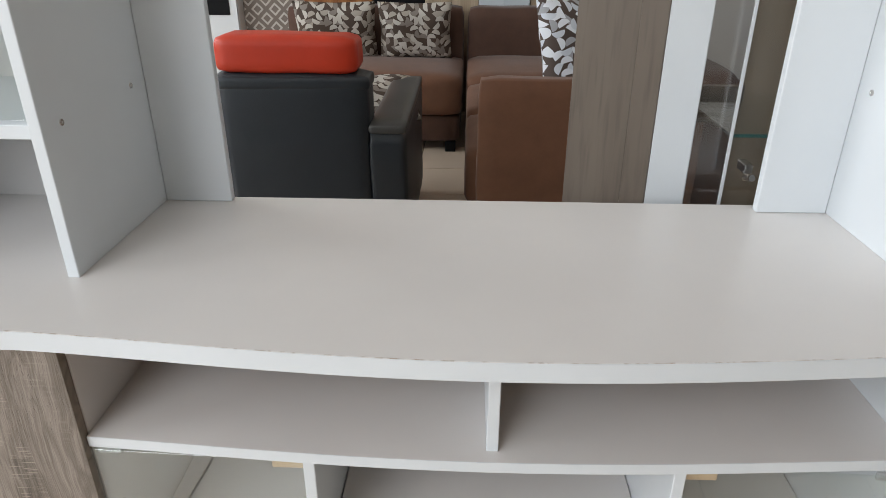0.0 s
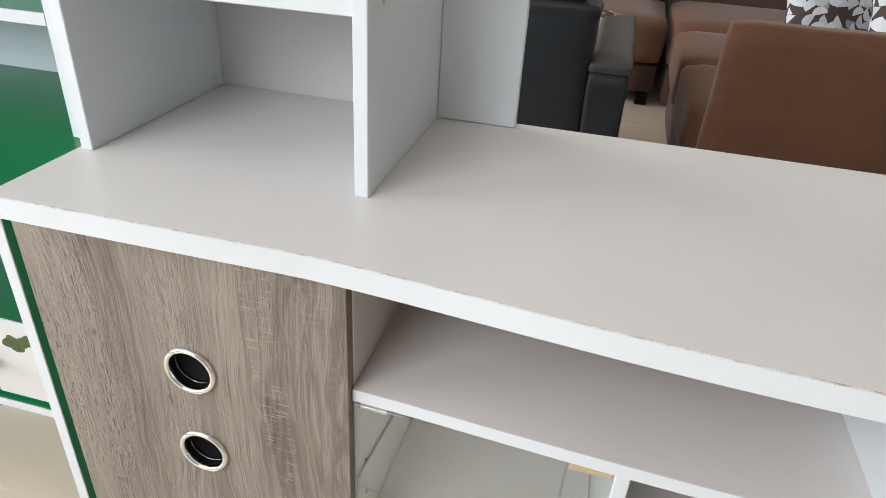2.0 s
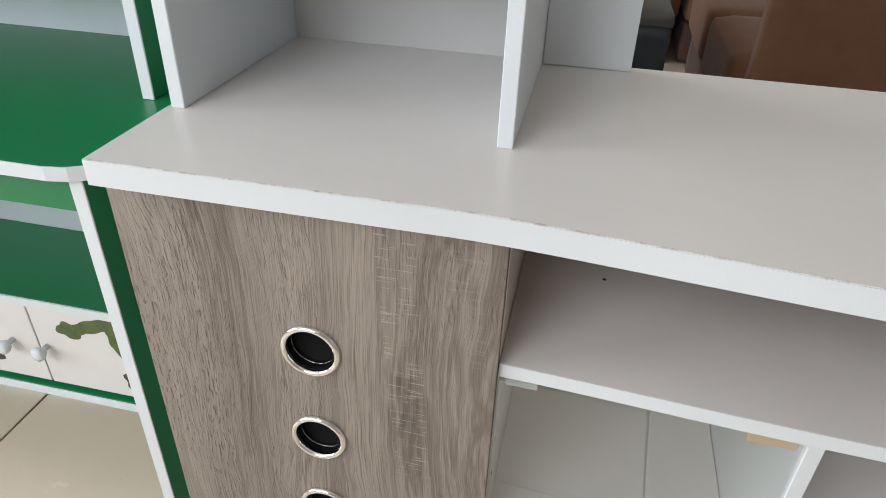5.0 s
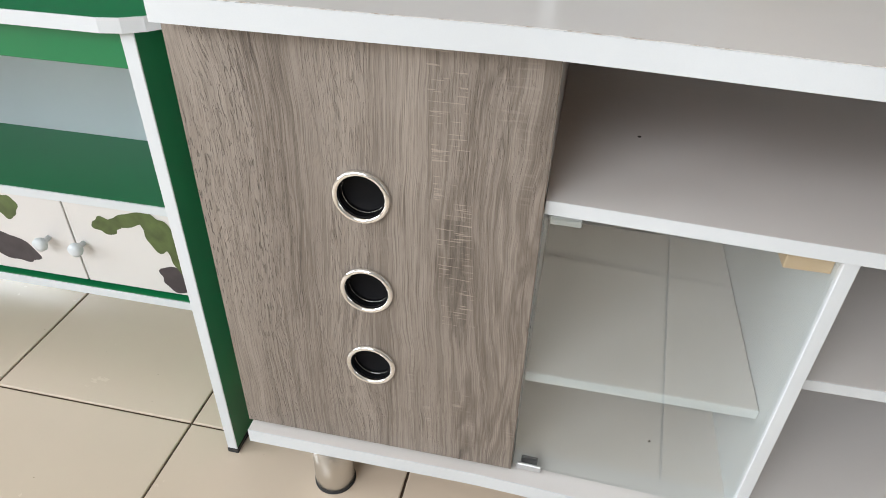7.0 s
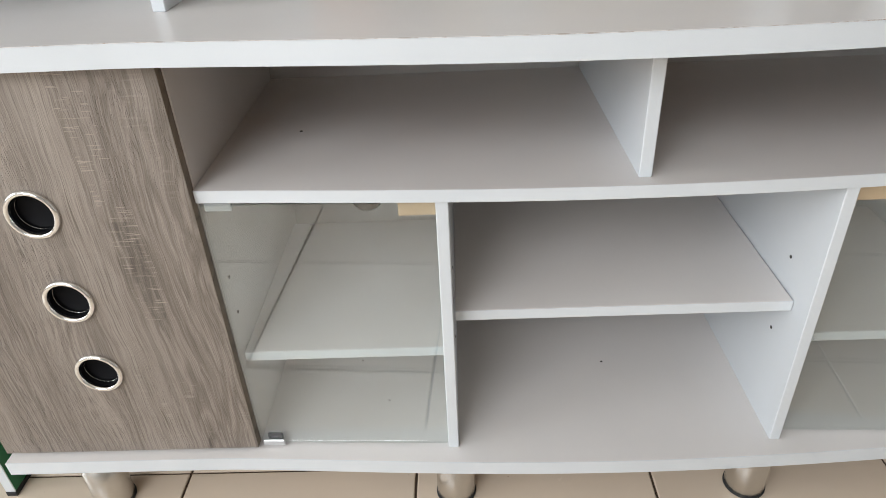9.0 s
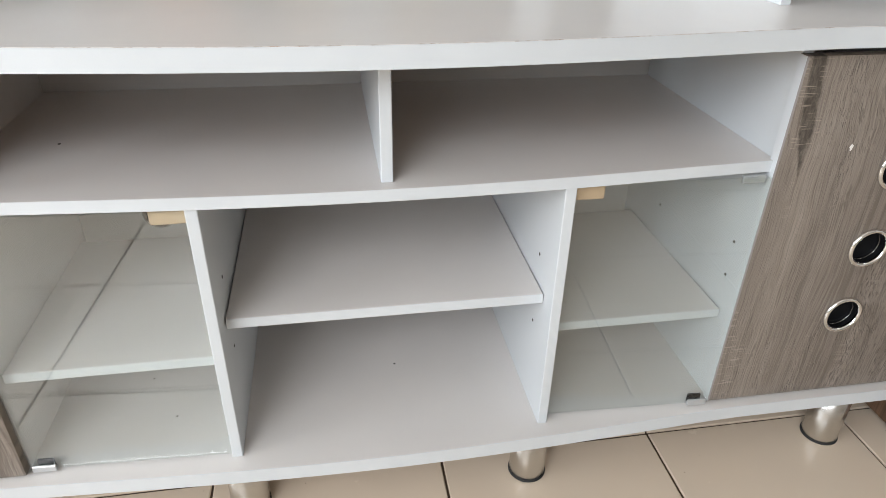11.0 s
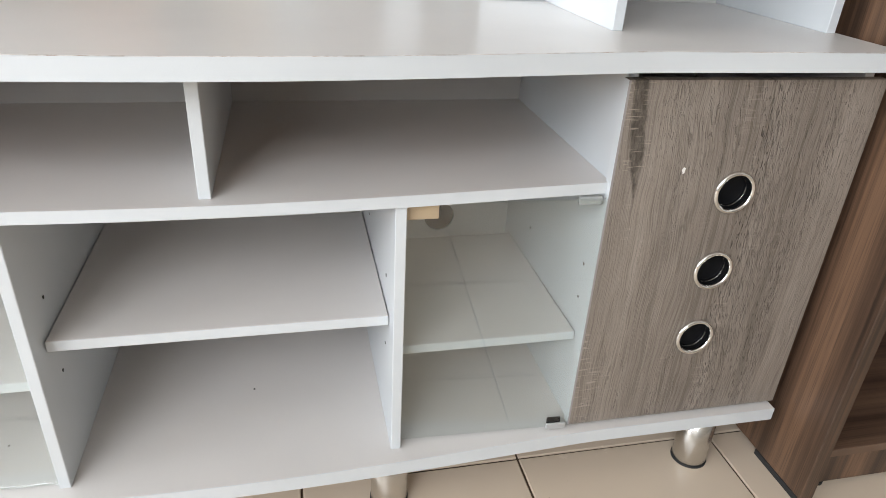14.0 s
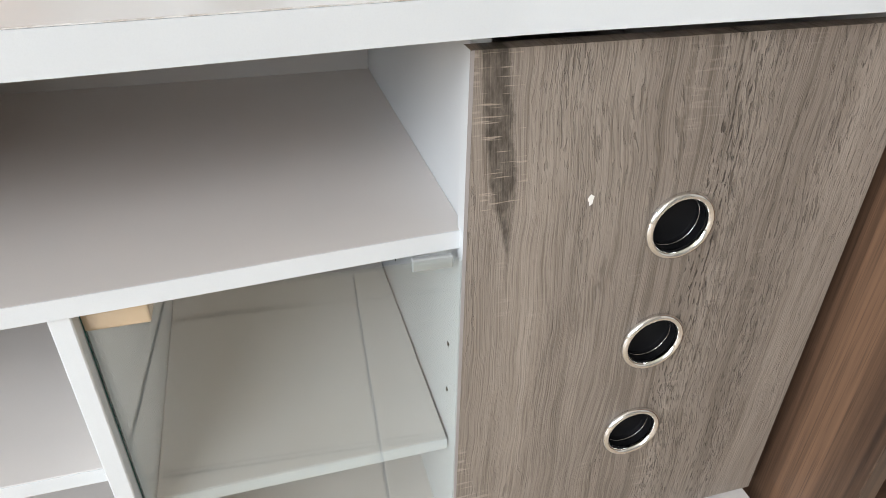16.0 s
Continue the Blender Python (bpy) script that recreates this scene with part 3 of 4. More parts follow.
def oak_door(x0, x1, high, material, label):
    cx, cz = (x0 + x1) / 2, 0.15
    pulls = [(math.copysign(0.7375, cx) - cx, z - cz) for z in (0.570, 0.4385, 0.3125)]
    door = part("door", plate(x0 - cx, x1 - cx, 0, high, 0, 0.016, [(*p, 0.0280) for p in pulls], 0.036), material, unit, label, at=(cx, 0.803 - 1.0, cz))
    for px, pz in pulls:
        flush_pull(door, px, 0, pz)
    for ex in (x0 - cx, x1 - cx):
        s = 0.0004 if ex > 0 else -0.0004
        part("edge_strip", box(min(ex, ex + s), max(ex, ex + s), 0.0003, 0.0157, 0, high, 0), M_WHITE_DAYLIT if x0 > 0 and s < 0 else M_OAK_DULL, door)
    return door


oak_door(-0.936, -0.5405, 0.599, M_OAK_A, "grey oak door with three round chrome flush pulls")
door_r = oak_door(0.5392, 0.938, 0.585, M_OAK_B, "grey oak door with a dark feathered streak and chrome pulls")
part("edge_lip", box(-0.1998, -0.1968, -0.0004, 0.0003, 0, 0.585, 0), M_LIP, door_r, "pale grey edge lip")
chip = bmesh.new()
ring = [chip.verts.new((-0.0915 + 0.0022 * math.cos(a) * (1.4 if k % 3 else 0.8), -0.0006, 0.457 + 0.0055 * math.sin(a) * (1 if k % 2 else 0.75))) for k, a in enumerate([i * math.pi / 5 for i in range(10)])]
chip.faces.new(ring)
ext = bmesh.ops.extrude_face_region(chip, geom=chip.faces[:])
for v in [g for g in ext["geom"] if isinstance(g, bmesh.types.BMVert)]:
    v.co.y += 0.0006
part("chip", chip, M_CHIP, door_r, "small white chip in the foil")


def glass_door(x0, x1, hinge):
    pane = upart("glass_door", box(x0, x1, 0.806, 0.811, 0.151, 0.568, 0.0006), M_GLASS, "clear glass door, closed")
    pane.visible_shadow = False
    mid = Vector(((x0 + x1) / 2, 0.8085 - 1.0, 0))
    pane.matrix_basis = Matrix.Translation(mid) @ Matrix.Rotation(radians(-2.2), 4, "Z") @ Matrix.Translation(-mid)
    inner = x1 if hinge == x0 else x0
    s = 1 if inner > hinge else -1
    e0, e1 = sorted((inner, inner + 0.0006 * s))
    part("glass_edge", turned(box(e0, e1, 0.8062, 0.8108, 0.151, 0.566, 0), Matrix.Translation(U)), M_GLASS_EDGE, pane)
    a, b = sorted((hinge + 0.006 * s, hinge + 0.040 * s))
    clip = box(a, b, 0.8012, 0.8057, 0.149, 0.1605, 0.0012)
    part("hinge_clip", turned(clip, Matrix.Translation(U)), M_SATIN, pane, "bright metal hinge clip")
    part("hinge_pad", turned(box(a + 0.005, b - 0.006, 0.8113, 0.816, 0.1475, 0.1640, 0.001), Matrix.Translation(U)), M_BLACK, pane, "black pad behind the clip")
    part("hinge_clip", turned(box(a, b, 0.8115, 0.817, 0.5575, 0.5695, 0.001), Matrix.Translation(U)), M_CLIP, pane, "pale plastic top hinge")
    return pane


glass_door(-0.5385, -0.2465, -0.5385)
glass_door(0.2528, 0.5382, 0.5382)
for x0, x1 in ((-0.2935, -0.2472), (0.2522, 0.2985)):
    upart("door_catch", box(x0, x1, 0.8125, 0.842, 0.5445, 0.5688, 0.0015, 2), M_CATCH, "beige plastic push catch")
# Pin holes are flat discs; the shade inside is put into their dark colour.
for x, y, z in ((0.2360, 0.872, 0.426), (0.2360, 0.872, 0.302), (-0.2310, 0.872, 0.426), (-0.2310, 0.872, 0.302), (0.2360, 1.09, 0.426),
                (0.5443, 0.853, 0.435), (0.5443, 0.853, 0.375), (0.5443, 1.093, 0.38), (-0.5393, 0.853, 0.435), (-0.5393, 0.853, 0.375),
                (-0.5393, 1.093, 0.435), (-0.2462, 0.86, 0.42), (-0.2462, 0.86, 0.36)):
    s = -1 if x in (0.2360, 0.5443, -0.2482) else 1
    upart("pin_hole", turned(lathe([(0.0026, 0), (0.0026, 0.0006)], 12), pose(x, y, z, 0, 90 * s)), M_DARK)
for x, y in ((-0.44, 0.99),):
    upart("screw_mark", turned(lathe([(0.0024, 0), (0.002, 0.0006)], 12), pose(x, y, DECK)), M_DARK)
for x, y in ((-0.345, 0.90), (0.02, 0.98), (-0.40, 1.0)):
    upart("screw_mark", turned(lathe([(0.002, 0), (0.0018, 0.0006)], 10), pose(x, y, BASE)), M_DARK)


def leg(x, y):
    body = part("leg", lathe([(0.0305, 0.004), (0.0315, 0.006), (0.0315, 0.1205), (0.030, 0.1208)], 48), M_STEEL, unit, "round brushed steel leg", True, (x, y - 1.0, 0))
    part("rubber_foot", lathe([(0.0318, 0.0), (0.0330, 0.0006), (0.0330, 0.0034), (0.0312, 0.0039)], 48), M_RUBBER, body, "black rubber foot ring", True)


for x in (-0.822, -0.2395, 0.240, 0.822):
    leg(x, 0.834)
    leg(x, 1.14)

# upper part: two towers on the worktop and narrow back posts
for s in (-1, 1):
    lo, hi = sorted((s * 0.9085, s * 0.9245))
    upart("tower_side", box(lo, hi, 0.913, 1.23, TOP, 1.52), M_WHITE_DAYLIT)
    lo, hi = sorted((s * 0.5555, s * 0.5715))
    upart("tower_side", box(lo, hi, 0.909, 1.2098, TOP, 1.52), M_WHITE_DAYLIT)
    lo, hi = sorted((s * 0.572, s * 0.908))
    upart("tower_shelf", box(lo, hi, 0.914, 1.21, 0.966, 0.984), M_WHITE_DAYLIT)
    upart("tower_top", box(lo, hi, 0.914, 1.21, 1.50, 1.518), M_WHITE_DAYLIT)
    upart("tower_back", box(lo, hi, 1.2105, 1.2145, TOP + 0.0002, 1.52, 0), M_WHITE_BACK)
    pane = upart("glass_door", box(lo + 0.003, hi - 0.003, 0.925, 0.929, 0.987, 1.497, 0.0006), M_GLASS, "clear glass door of the upper cupboard")
    pane.visible_shadow = False
    h = s * 0.903
    a, b = sorted((h, h - s * 0.04))
    part("hinge_clip", turned(box(a, b, 0.918, 0.9245, 0.9845, 1.004, 0.0012), Matrix.Translation(U)), M_SATIN, pane, "bright metal hinge clip")
    lo, hi = sorted((s * 0.441, s * 0.5552))
    py = 1.193 if s < 0 else 1.182
    upart("back_post", box(lo, hi, py, py + 0.016, TOP + 0.0003, 1.52, 0.0015), M_WHITE_DAYLIT, "white upright board at the back edge")
    for y, z in ((0.953, 0.978), (1.147, 0.984)):
        upart("cam_cover", turned(lathe([(0.0048, 0), (0.0044, 0.0012), (0.0016, 0.0013), (0.0012, 0.0006)], 16), pose(s * 0.5556, y, z, 0, -90 * s)), M_STEEL, "small metal fitting")

# ---- green cupboard beside it ----
green = thing("green_cupboard", (-1.5, 1.0, 0), "green and white children's cupboard standing beside the television cabinet", "cupboard")
G = Vector((1.5, -1.0, 0))


def gpart(name, bm, material, label="", parent=None, smooth=False):
    return part(name, turned(bm, Matrix.Translation(G)), material, parent or green, label, smooth)


GX0, GX1, GTOP, GFRONT = -2.05, -0.999, 0.732, 1.035
for x0, x1 in ((GX1 - 0.017, GX1), (GX0, GX0 + 0.017)):
    side = gpart("side_panel", box(x0, x1, 0.8445, 1.28, 0.010, GTOP - 0.0165), M_GREEN, "green side panel")
    gpart("edge_band", box(x0 - 0.0002, x1 + 0.0002, 0.8420, 0.8443, 0.010, GTOP - 0.0165, 0.0006), M_WHITE_DAYLIT, "white edge band", side)
    gpart("foot_skid", box(x0 - 0.001, x1 + 0.001, 0.841, 1.27, 0.0, 0.010, 0.001), M_RUBBER, "black plastic skid", side)
outline = [(-0.957, 1.28), (-0.957, 0.895), (-0.966, 0.868), (-0.985, 0.846), (-1.006, 0.834), (-1.030, 0.829), (GX0 + 0.04, 0.829), (GX0, 0.87), (GX0, 1.28)]


def slab(points, z0, z1):
    bm = bmesh.new()
    lo, hi = [[bm.verts.new((x, y, z)) for x, y in points] for z in (z0, z1)]
    for k in range(len(points)):
        e = (k + 1) % len(points)
        bm.faces.new((lo[k], lo[e], hi[e], hi[k]))
    bm.faces.new(lo)
    bm.faces.new(hi)
    return bm


gtop = gpart("top_board", slab(outline, GTOP - 0.016, GTOP - 0.0002), M_GREEN, "green top with rounded corners")
rim = [(x + (0.0015 if x > -1.2 else -0.0015), y - 0.0015) for x, y in outline]
bm = bmesh.new()
lo, hi, lo2, hi2 = [[bm.verts.new((x, y, z)) for x, y in pts] for pts, z in ((rim, GTOP - 0.0164), (rim, GTOP), (outline, GTOP - 0.0164), (outline, GTOP))]
for k in range(len(rim) - 1):
    bm.faces.new((lo[k], lo[k + 1], hi[k + 1], hi[k]))
    bm.faces.new((hi[k], hi[k + 1], hi2[k + 1], hi2[k]))
    bm.faces.new((lo[k], lo[k + 1], lo2[k + 1], lo2[k]))
gpart("edge_band", bm, M_WHITE_DAYLIT, "white edge band", gtop)
gpart("fascia", box(GX0 + 0.018, GX1 - 0.018, 0.846, 0.862, 0.670, GTOP - 0.0166), M_GREEN, "green rail under the top")
gshelf = gpart("shelf", box(GX0 + 0.018, GX1 - 0.018, GFRONT - 0.001, 1.244, 0.334, 0.350), M_GREEN, "green shelf set back below the top")
gpart("edge_band", box(GX0 + 0.018, GX1 - 0.018, GFRONT - 0.005, GFRONT - 0.0013, 0.3338, 0.3502, 0.0006), M_WHITE_DAYLIT, "white edge band", gshelf)
gpart("back_board", box(GX0 + 0.018, GX1 - 0.018, 1.245, 1.249, 0.14, GTOP - 0.017, 0), M_BLUEWHITE, "pale back board")
bottom = gpart("bottom_board", box(GX0 + 0.018, GX1 - 0.018, GFRONT - 0.008, 1.244, 0.134, 0.150), M_GREEN, "green bottom board")
gpart("edge_band", box(GX0 + 0.018, GX1 - 0.018, GFRONT - 0.012, GFRONT - 0.0083, 0.1338, 0.1502, 0.0006), M_WHITE_DAYLIT, "white edge band", bottom)
for x0, x1, kx in ((-1.3665, GX1 - 0.019, -1.350), (-1.718, -1.3695, -1.421), (GX0 + 0.019, -1.721, -1.737)):
    d = gpart("door", box(x0, x1, GFRONT, GFRONT + 0.015, 0.158, 0.332), M_WHITE, "small white door")
    gpart("knob", turned(lathe([(0.005, 0), (0.005, 0.010), (0.010, 0.015), (0.0135, 0.021), (0.0125, 0.028), (0.006, 0.031)], 20), pose(kx, GFRONT, 0.246, 90)), M_WHITE_DAYLIT, "round white knob", d, True)


def patch(cx, cz, rx, rz, material, label, depth, lobes=3, turn=0.0, lean=0.0, n=36):
    """A thin printed patch with a lobed outline on the little doors."""
    bm = bmesh.new()
    ring = []
    for k in range(n):
        a = 2 * math.pi * k / n
        r = 1 + 0.13 * math.sin(lobes * a + turn) + 0.06 * math.sin(7 * a + 2 * turn)
        u, w = rx * r * math.cos(a), rz * r * math.sin(a)
        x = cx + u * math.cos(lean) - w * math.sin(lean)
        ring.append(bm.verts.new((min(x, GX1 - 0.020), GFRONT - 0.0002 - depth, cz + u * math.sin(lean) + w * math.cos(lean))))
    bm.faces.new(ring)
    ext = bmesh.ops.extrude_face_region(bm, geom=bm.faces[:])
    for v in [g for g in ext["geom"] if isinstance(g, bmesh.types.BMVert)]:
        v.co.y += 0.0002
    gpart("sticker", bm, material, label)


OLIVE, DARKISH = "plain olive green sticker patch", "plain dark sticker patch"
patch(-1.292, 0.292, 0.027, 0.017, M_STICKER_GREEN, OLIVE, 0.0, 4, 0.6)
patch(-1.243, 0.311, 0.046, 0.014, M_STICKER_GREEN, OLIVE, 0.0004, 2, 0.3, 0.25)
patch(-1.192, 0.292, 0.030, 0.040, M_STICKER_GREEN, OLIVE, 0.0008, 3, 2.0, 0.3)
patch(-1.157, 0.250, 0.026, 0.044, M_STICKER_GREEN, OLIVE, 0.0012, 3, 1.2, 0.2)
patch(-1.170, 0.193, 0.042, 0.028, M_STICKER_DARK, DARKISH, 0.0, 3, 1.0)
patch(-1.517, 0.212, 0.060, 0.030, M_STICKER_DARK, DARKISH, 0.0, 2, 0.0, -0.4)
patch(-1.488, 0.305, 0.024, 0.026, M_STICKER_GREEN, OLIVE, 0.0, 3, 0.4)
for x0, x1 in ((-1.046, -1.030), (GX0 + 0.04, GX0 + 0.056)):
    up = gpart("upper_side", box(x0, x1, 1.033, 1.28, GTOP + 0.0002, 1.55), M_GREEN, "green upper side panel")
    gpart("edge_band", box(x0 - 0.0002, x1 + 0.0002, 1.030, 1.0328, GTOP + 0.0002, 1.55, 0.0006), M_WHITE_DAYLIT, "white edge band", up)
gpart("upper_back", box(GX0 + 0.057, -1.047, 1.276, 1.28, GTOP + 0.0002, 1.55, 0), M_BLUEWHITE, "pale upper back board")
for z in (0.885, 1.13, 1.534):
    sh = gpart("upper_shelf", box(GX0 + 0.057, -1.047, 1.035, 1.275, z, z + 0.016), M_GREEN, "green upper shelf")
    gpart("edge_band", box(GX0 + 0.057, -1.047, 1.030, 1.0347, z - 0.0002, z + 0.0162, 0.0006), M_WHITE_DAYLIT, "white edge band", sh)

# ---- walnut bookcase on the other side ----
book = thing("walnut_bookcase", (1.3, 1.0, 0), "striped walnut bookcase standing beside the television cabinet", "bookcase")
B = Vector((-1.3, -1.0, 0))


def bpart(name, bm, material, label="", parent=None):
    return part(name, turned(bm, Matrix.Translation(B)), material, parent or book, label)


for x0, x1 in ((0.957, 0.985), (1.75, 1.778)):
    s = bpart("side_panel", box(x0, x1, 0.692, 1.16, 0.012, 1.62, 0.0015), M_WALNUT, "striped walnut side panel")
    bpart("skid", box(x0 - 0.001, x1 + 0.001, 0.690, 0.82, 0.0, 0.012, 0.001), M_RUBBER, "dark plastic skid", s)
    bpart("skid", box(x0 - 0.001, x1 + 0.001, 1.06, 1.16, 0.0, 0.012, 0.001), M_RUBBER, "dark plastic skid", s)
bpart("plinth", box(0.986, 1.749, 0.728, 0.746, 0.006, 0.075), M_WALNUT, "low walnut plinth rail")
for z in (0.075, 0.66, 1.15, 1.60):
    bpart("shelf", box(0.986, 1.749, 0.722, 1.145, z, z + 0.018), M_WALNUT_SHELF)
bpart("back_board", box(0.986, 1.749, 1.146, 1.152, 0.012, 1.61, 0), M_WALNUT)
bpart("glide", turned(lathe([(0.012, 0), (0.012, 0.006), (0.009, 0.0062)], 16), pose(1.03, 0.737, 0)), M_RUBBER)

# ---- display cabinet behind the opening ----
show = thing("display_cabinet", (0.6, 1.5, 0), "display cabinet with taupe wood flank, white posts and smoked glass", "display cabinet")
D = Vector((-0.6, -1.5, 0))


def dpart(name, bm, material, label="", parent=None):
    return part(name, turned(bm, Matrix.Translation(D)), material, parent or show, label)


flank = Vector((0.284 - 0.159, 1.288 - 1.440))
ln, an = flank.length, math.degrees(math.atan2(flank.y, flank.x))
dpart("flank", turned(box(0, ln * 0.72, 0, 0.018, 0.02, 1.9), pose(0.159, 1.440, 0, 0, 0, an)), M_TAUPE, "taupe wood-grain flank panel")
dpart("flank", turned(box(ln * 0.72 + 0.001, ln, -0.002, 0.012, 0.02, 1.9), pose(0.159, 1.440, 0, 0, 0, an)), M_TAUPE, "taupe wood-grain flank post")
dpart("post", box(0.285, 0.356, 1.288, 1.306, 0.02, 1.9, 0.002), M_WHITE_DAYLIT, "white front post")
dpart("post", box(0.83, 0.90, 1.288, 1.306, 0.02, 1.9, 0.002), M_WHITE_DAYLIT, "white front post")
gl = dpart("pane", box(0.357, 0.829, 1.294, 1.299, 0.06, 1.88, 0.0005), M_GLASS_SMOKE, "smoked glass pane")
gl.visible_shadow = False
dpart("strip", box(0.4185, 0.4235, 1.288, 1.2936, 0.06, 1.88, 0.0006), M_WHITE_DAYLIT, "narrow white strip")
dpart("rail", box(0.40, 0.5645, 1.630, 1.648, 0.811, 0.892, 0.001), M_OAK_DULL, "pale rail behind the glass")
dpart("glass_shelf", box(0.427, 0.82, 1.312, 1.64, 0.868, 0.874, 0.0005), M_GLASS, "glass shelf")
dpart("shelf_edge", box(0.427, 0.82, 1.310, 1.3118, 0.868, 0.874, 0), M_GLASS_EDGE, "green glass edge")
dpart("back_board", box(0.565, 0.90, 1.652, 1.66, 0.02, 1.9, 0), M_TAN, "tan back board")
dpart("base", box(0.285, 0.90, 1.307, 1.66, 0.0, 0.058), M_OAK_DULL)
hinge = dpart("hinge", box(0.462, 0.478, 1.307, 1.345, 0.80, 0.818, 0.002), M_STEEL, "steel hinge")
dpart("hinge_arm", turned(lathe([(0.006, 0), (0.006, 0.03)], 14), pose(0.470, 1.315, 0.790, 70)), M_STEEL, "steel hinge arm", hinge)

# ---- seating ----
def upholstered(thing_ob, name, size, at, material, r=0.035, puff=0.0, label="", turn=0.0):
    ob = part(name, cushion(*size, r, puff), material, thing_ob, label, True, at)
    ob.rotation_euler = (turn, 0, 0)
    return ob


chair = thing("armchair", (-0.66, 2.866, 0), "charcoal leatherette armchair with a red headrest, seen from behind", "armchair")
upholstered(chair, "backrest", (0.545, 0.15, 0.70), (0.0, -0.345, 0.05), M_CHARCOAL, 0.03, 0, "charcoal backrest")
upholstered(chair, "top_roll", (0.555, 0.155, 0.055), (0.0, -0.345, 0.688), M_CHARCOAL, 0.022, 0)
upholstered(chair, "headrest", (0.50, 0.17, 0.128), (-0.01, -0.335, 0.746), M_RED, 0.035, 0.004, "red leatherette headrest")
for sx in (-1, 1):
    arm = upholstered(chair, "armrest", (0.135, 0.90, 0.505), (sx * 0.332, 0.03, 0.045), M_CHARCOAL, 0.018, 0, "charcoal leatherette armrest")
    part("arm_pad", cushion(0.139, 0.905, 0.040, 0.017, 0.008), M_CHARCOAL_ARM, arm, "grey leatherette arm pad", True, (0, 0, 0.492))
upholstered(chair, "seat", (0.55, 0.70, 0.36), (0.0, 0.08, 0.06), M_CHARCOAL, 0.04, 0.02)
for sx in (-1, 1):
    for sy in (-1, 1):
        part("foot", lathe([(0.022, 0), (0.026, 0.05)], 16), M_BLACK, chair, "", False, (sx * 0.34, sy * 0.38, 0))


def loose_pillow(m, w, h, d, material, label, group="scatter pillows"):
    ob = new("scatter_pillow", mesh_of("scatter_pillow", pillow(w, h, d), material, True))
    ob.matrix_world = m
    return tagged(ob, label, "pillow", group)


loose_pillow(pose(-0.45, 2.98, 0.445, -72, 0, 8), 0.42, 0.38, 0.12, M_PILLOW, "brown pillow with a half-disc print lying in the armchair")

# sofa along the back
sofa = thing("sofa", (-0.66, 4.35, 0), "brown suede sofa with scatter pillows", "sofa")
upholstered(sofa, "seat", (1.16, 0.74, 0.24), (0, 0.0, 0.205), M_SUEDE, 0.05, 0.02, "brown suede seat")
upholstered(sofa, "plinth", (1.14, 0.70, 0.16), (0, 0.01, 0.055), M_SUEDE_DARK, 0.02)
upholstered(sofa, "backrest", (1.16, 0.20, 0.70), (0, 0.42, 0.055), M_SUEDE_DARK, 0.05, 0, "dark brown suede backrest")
for x in (-0.50, 0.515):
    for y in (-0.33, 0.33):
        part("foot", box(-0.03, 0.03, -0.03, 0.03, 0, 0.056, 0.003), M_BLACK, sofa, "", False, (x, y, 0))
loose_pillow(pose(-0.89, 4.58, 0.445, 12, 0, 0), 0.52, 0.36, 0.14, M_PILLOW, "brown pillow with a half-disc print on the sofa")
loose_pillow(pose(-0.385, 4.57, 0.445, 12, 0, 0), 0.46, 0.36, 0.14, M_PILLOW, "brown pillow with a half-disc print on the sofa")

# corner and side section
corner = thing("corner_sofa_section", (0.365, 4.35, 0), "brown suede corner section of the sofa", "sofa")
upholstered(corner, "seat", (0.84, 0.76, 0.24), (0, 0.0, 0.205), M_SUEDE, 0.05, 0.02, "brown suede seat")
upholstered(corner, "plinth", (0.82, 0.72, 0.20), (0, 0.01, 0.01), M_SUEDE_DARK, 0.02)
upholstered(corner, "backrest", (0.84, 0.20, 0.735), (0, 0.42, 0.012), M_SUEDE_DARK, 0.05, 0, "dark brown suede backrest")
sidesofa = thing("side_sofa_section", (0.38, 3.20, 0), "brown suede side section of the sofa with a high end panel", "sofa")
for y in (-0.30, 0.36):
    upholstered(sidesofa, "seat", (0.84, 0.645, 0.23), (-0.01, y, 0.21), M_SUEDE, 0.045, 0.015, "brown suede seat cushion")
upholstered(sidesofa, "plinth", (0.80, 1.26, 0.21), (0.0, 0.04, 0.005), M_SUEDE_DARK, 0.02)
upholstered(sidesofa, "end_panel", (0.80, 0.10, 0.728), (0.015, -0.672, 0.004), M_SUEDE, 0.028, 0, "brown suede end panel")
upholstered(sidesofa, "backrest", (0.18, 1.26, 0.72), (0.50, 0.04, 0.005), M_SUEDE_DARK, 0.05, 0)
loose_pillow(pose(0.52, 3.25, 0.452, -14, 0, 28), 0.50, 0.50, 0.17, M_PILLOW_PALE, "pale grey pillow with a half-disc print on the side sofa")
loose_pillow(pose(0.70, 2.84, 0.452, -10, 0, 18), 0.50, 0.50, 0.17, M_PILLOW_PALE, "pale grey pillow with a half-disc print on the side sofa")

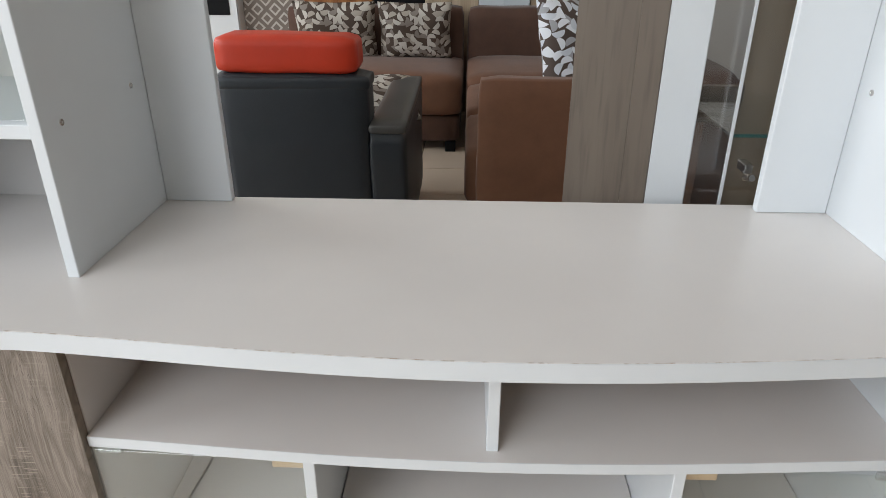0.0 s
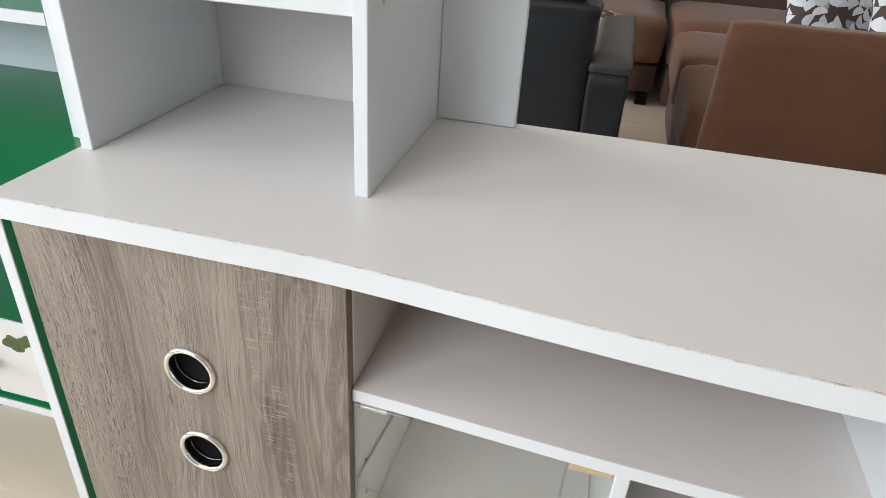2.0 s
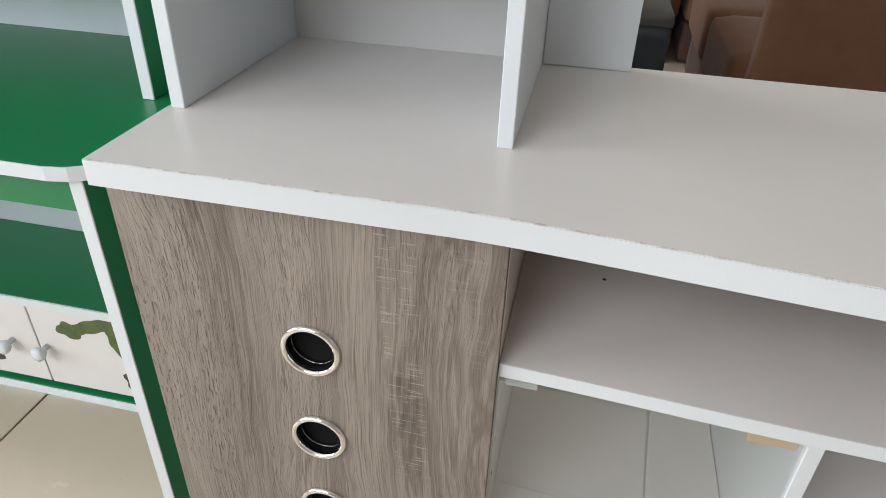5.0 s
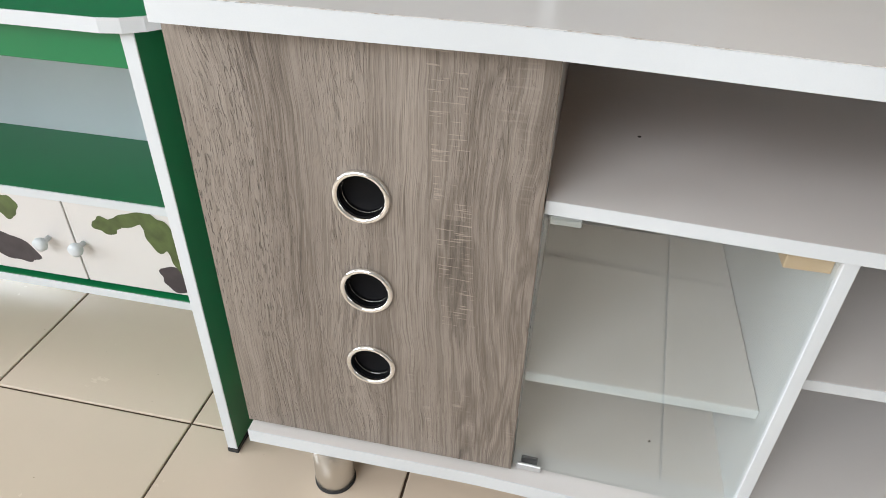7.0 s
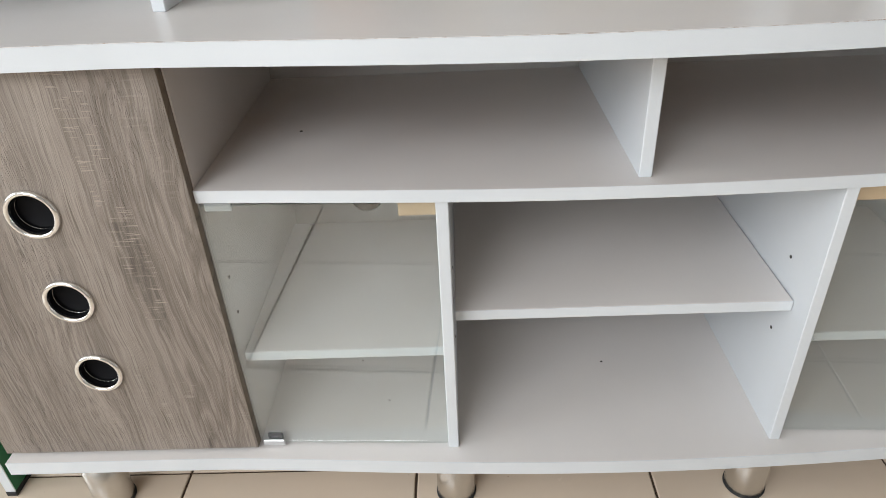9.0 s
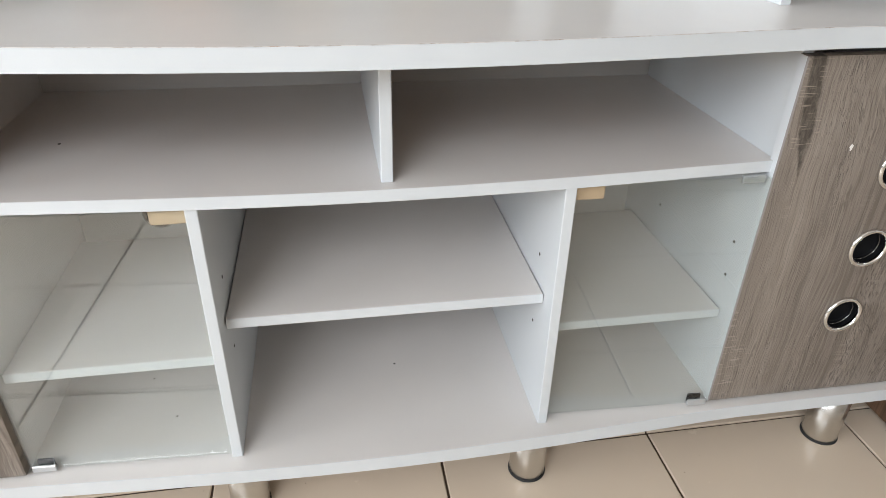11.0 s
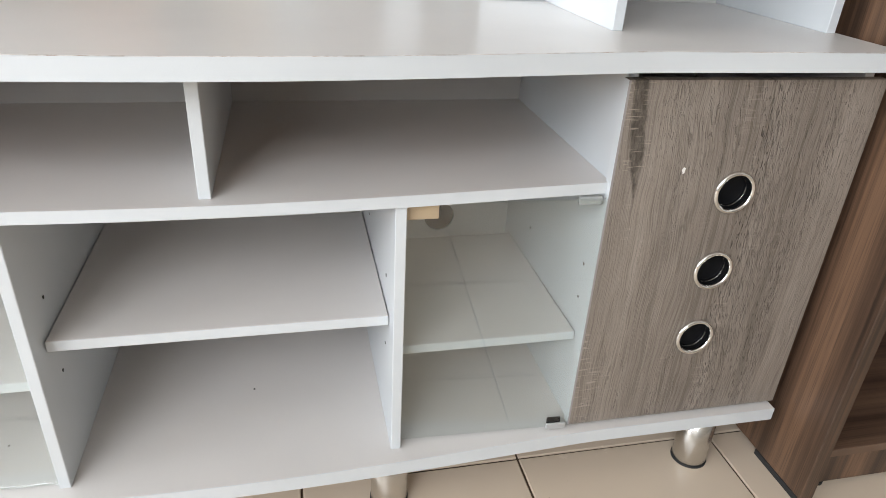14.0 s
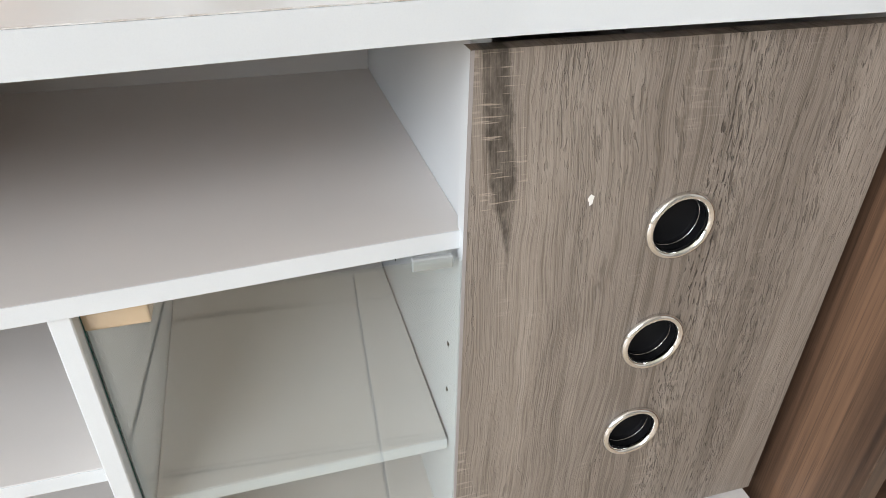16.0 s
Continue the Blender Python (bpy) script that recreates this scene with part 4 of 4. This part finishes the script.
# ---- furniture along the back wall ----
def cupboard(name, x0, x1, y0, h, face, label, frame_mat=None, panel=None):
    w = thing(name, ((x0 + x1) / 2, 5.15, 0), label, "wardrobe")
    off = Vector((-(x0 + x1) / 2, -5.15, 0))
    part("carcass", turned(box(x0, x1, y0 + 0.02, 5.36, 0, h, 0.002), Matrix.Translation(off)), face, w)
    mid = (x0 + x1) / 2
    for a, b in ((x0 + 0.003, mid - 0.002), (mid + 0.002, x1 - 0.003)):
        d = part("door", turned(box(a, b, y0, y0 + 0.018, 0.05, h - 0.01, 0.002), Matrix.Translation(off)), frame_mat or face, w)
        if panel:
            part("panel", turned(box(a + 0.05, b - 0.05, y0 - 0.004, y0 - 0.0005, 0.66, h - 0.06, 0.001), Matrix.Translation(off)), panel, d)
    return w


cupboard("wardrobe", -2.35, -1.645, 4.95, 2.0, M_WHITE_DAYLIT, "white wardrobe with dark glass doors", M_WHITE_DAYLIT, M_BLACK)
paper = thing("papered_screen", (-1.42, 5.1, 0), "partition covered in dark paper with a pattern of squares", "partition")
part("board", box(-0.222, 0.222, -0.02, 0.02, 0, 2.2, 0.002), M_WALLPAPER, paper)
part("foot", box(-0.222, 0.222, -0.10, -0.021, 0, 0.03, 0.002), M_OAK_DULL, paper)
cupboard("wardrobe", -1.18, -0.705, 4.95, 2.0, M_ORANGE_WOOD, "orange-brown wooden wardrobe against the wall")
cupboard("wardrobe", -0.70, -0.352, 4.95, 2.0, M_BLACK, "plain black wardrobe against the wall")
cupboard("wardrobe", -0.35, 0.014, 4.95, 2.0, M_TAN, "tan wood-grain wardrobe against the wall")
cupboard("wardrobe", 0.017, 0.36, 4.93, 2.0, M_BLUEWHITE, "pale blue-white wardrobe against the wall")
cupboard("wardrobe", 0.363, 1.10, 4.95, 2.0, M_TAN, "tan wood-grain wardrobe against the wall")

# ---- floor tiles, one by one ----
PITCH, JX, JY = 0.4, -0.708, 0.882


def tile_mesh():
    h, c, t = PITCH / 2 - 0.0022, 0.0018, 0.004
    bm = bmesh.new()
    rings = [[bm.verts.new((sx * (h - o), sy * (h - o), z)) for sx, sy in ((-1, -1), (1, -1), (1, 1), (-1, 1))] for o, z in ((0, -t), (0, -0.0012), (c, 0.0))]
    for a, b in zip(rings, rings[1:]):
        for k in range(4):
            bm.faces.new((a[k], a[(k + 1) % 4], b[(k + 1) % 4], b[k]))
    bm.faces.new(rings[2])
    return mesh_of("tile", bm, M_TILE)


TILE = tile_mesh()
verts, faces = [], []
base_v = [v.co.copy() for v in TILE.vertices]
base_f = [tuple(p.vertices) for p in TILE.polygons]
for i in range(-13, 12):
    for j in range(-12, 13):
        cx, cy = JX + (i + 0.5) * PITCH, JY + (j + 0.5) * PITCH
        if not (X0 < cx - 0.2 and cx + 0.2 < X1 + 0.2 and Y0 < cy - 0.2 and cy + 0.2 < Y1 + 0.2):
            continue
        if -2.6 < cx < 1.8 and -1.2 < cy < 4.6:
            t = new("tile", TILE)
            t.location = (cx, cy, random.uniform(-0.0004, 0.0003))
            t.rotation_euler = (random.uniform(-0.001, 0.001), random.uniform(-0.001, 0.001), 0)
            t.parent = floor
        else:
            n = len(verts)
            verts += [(v.x + cx, v.y + cy, v.z) for v in base_v]
            faces += [tuple(n + k for k in f) for f in base_f]
me = bpy.data.meshes.new("far_tiles")
me.from_pydata(verts, [], faces)
me.materials.append(M_TILE)
rest = new("far_tiles", me)
rest.parent = floor
tagged(rest, "beige glazed tiles", "", "", "stuff")
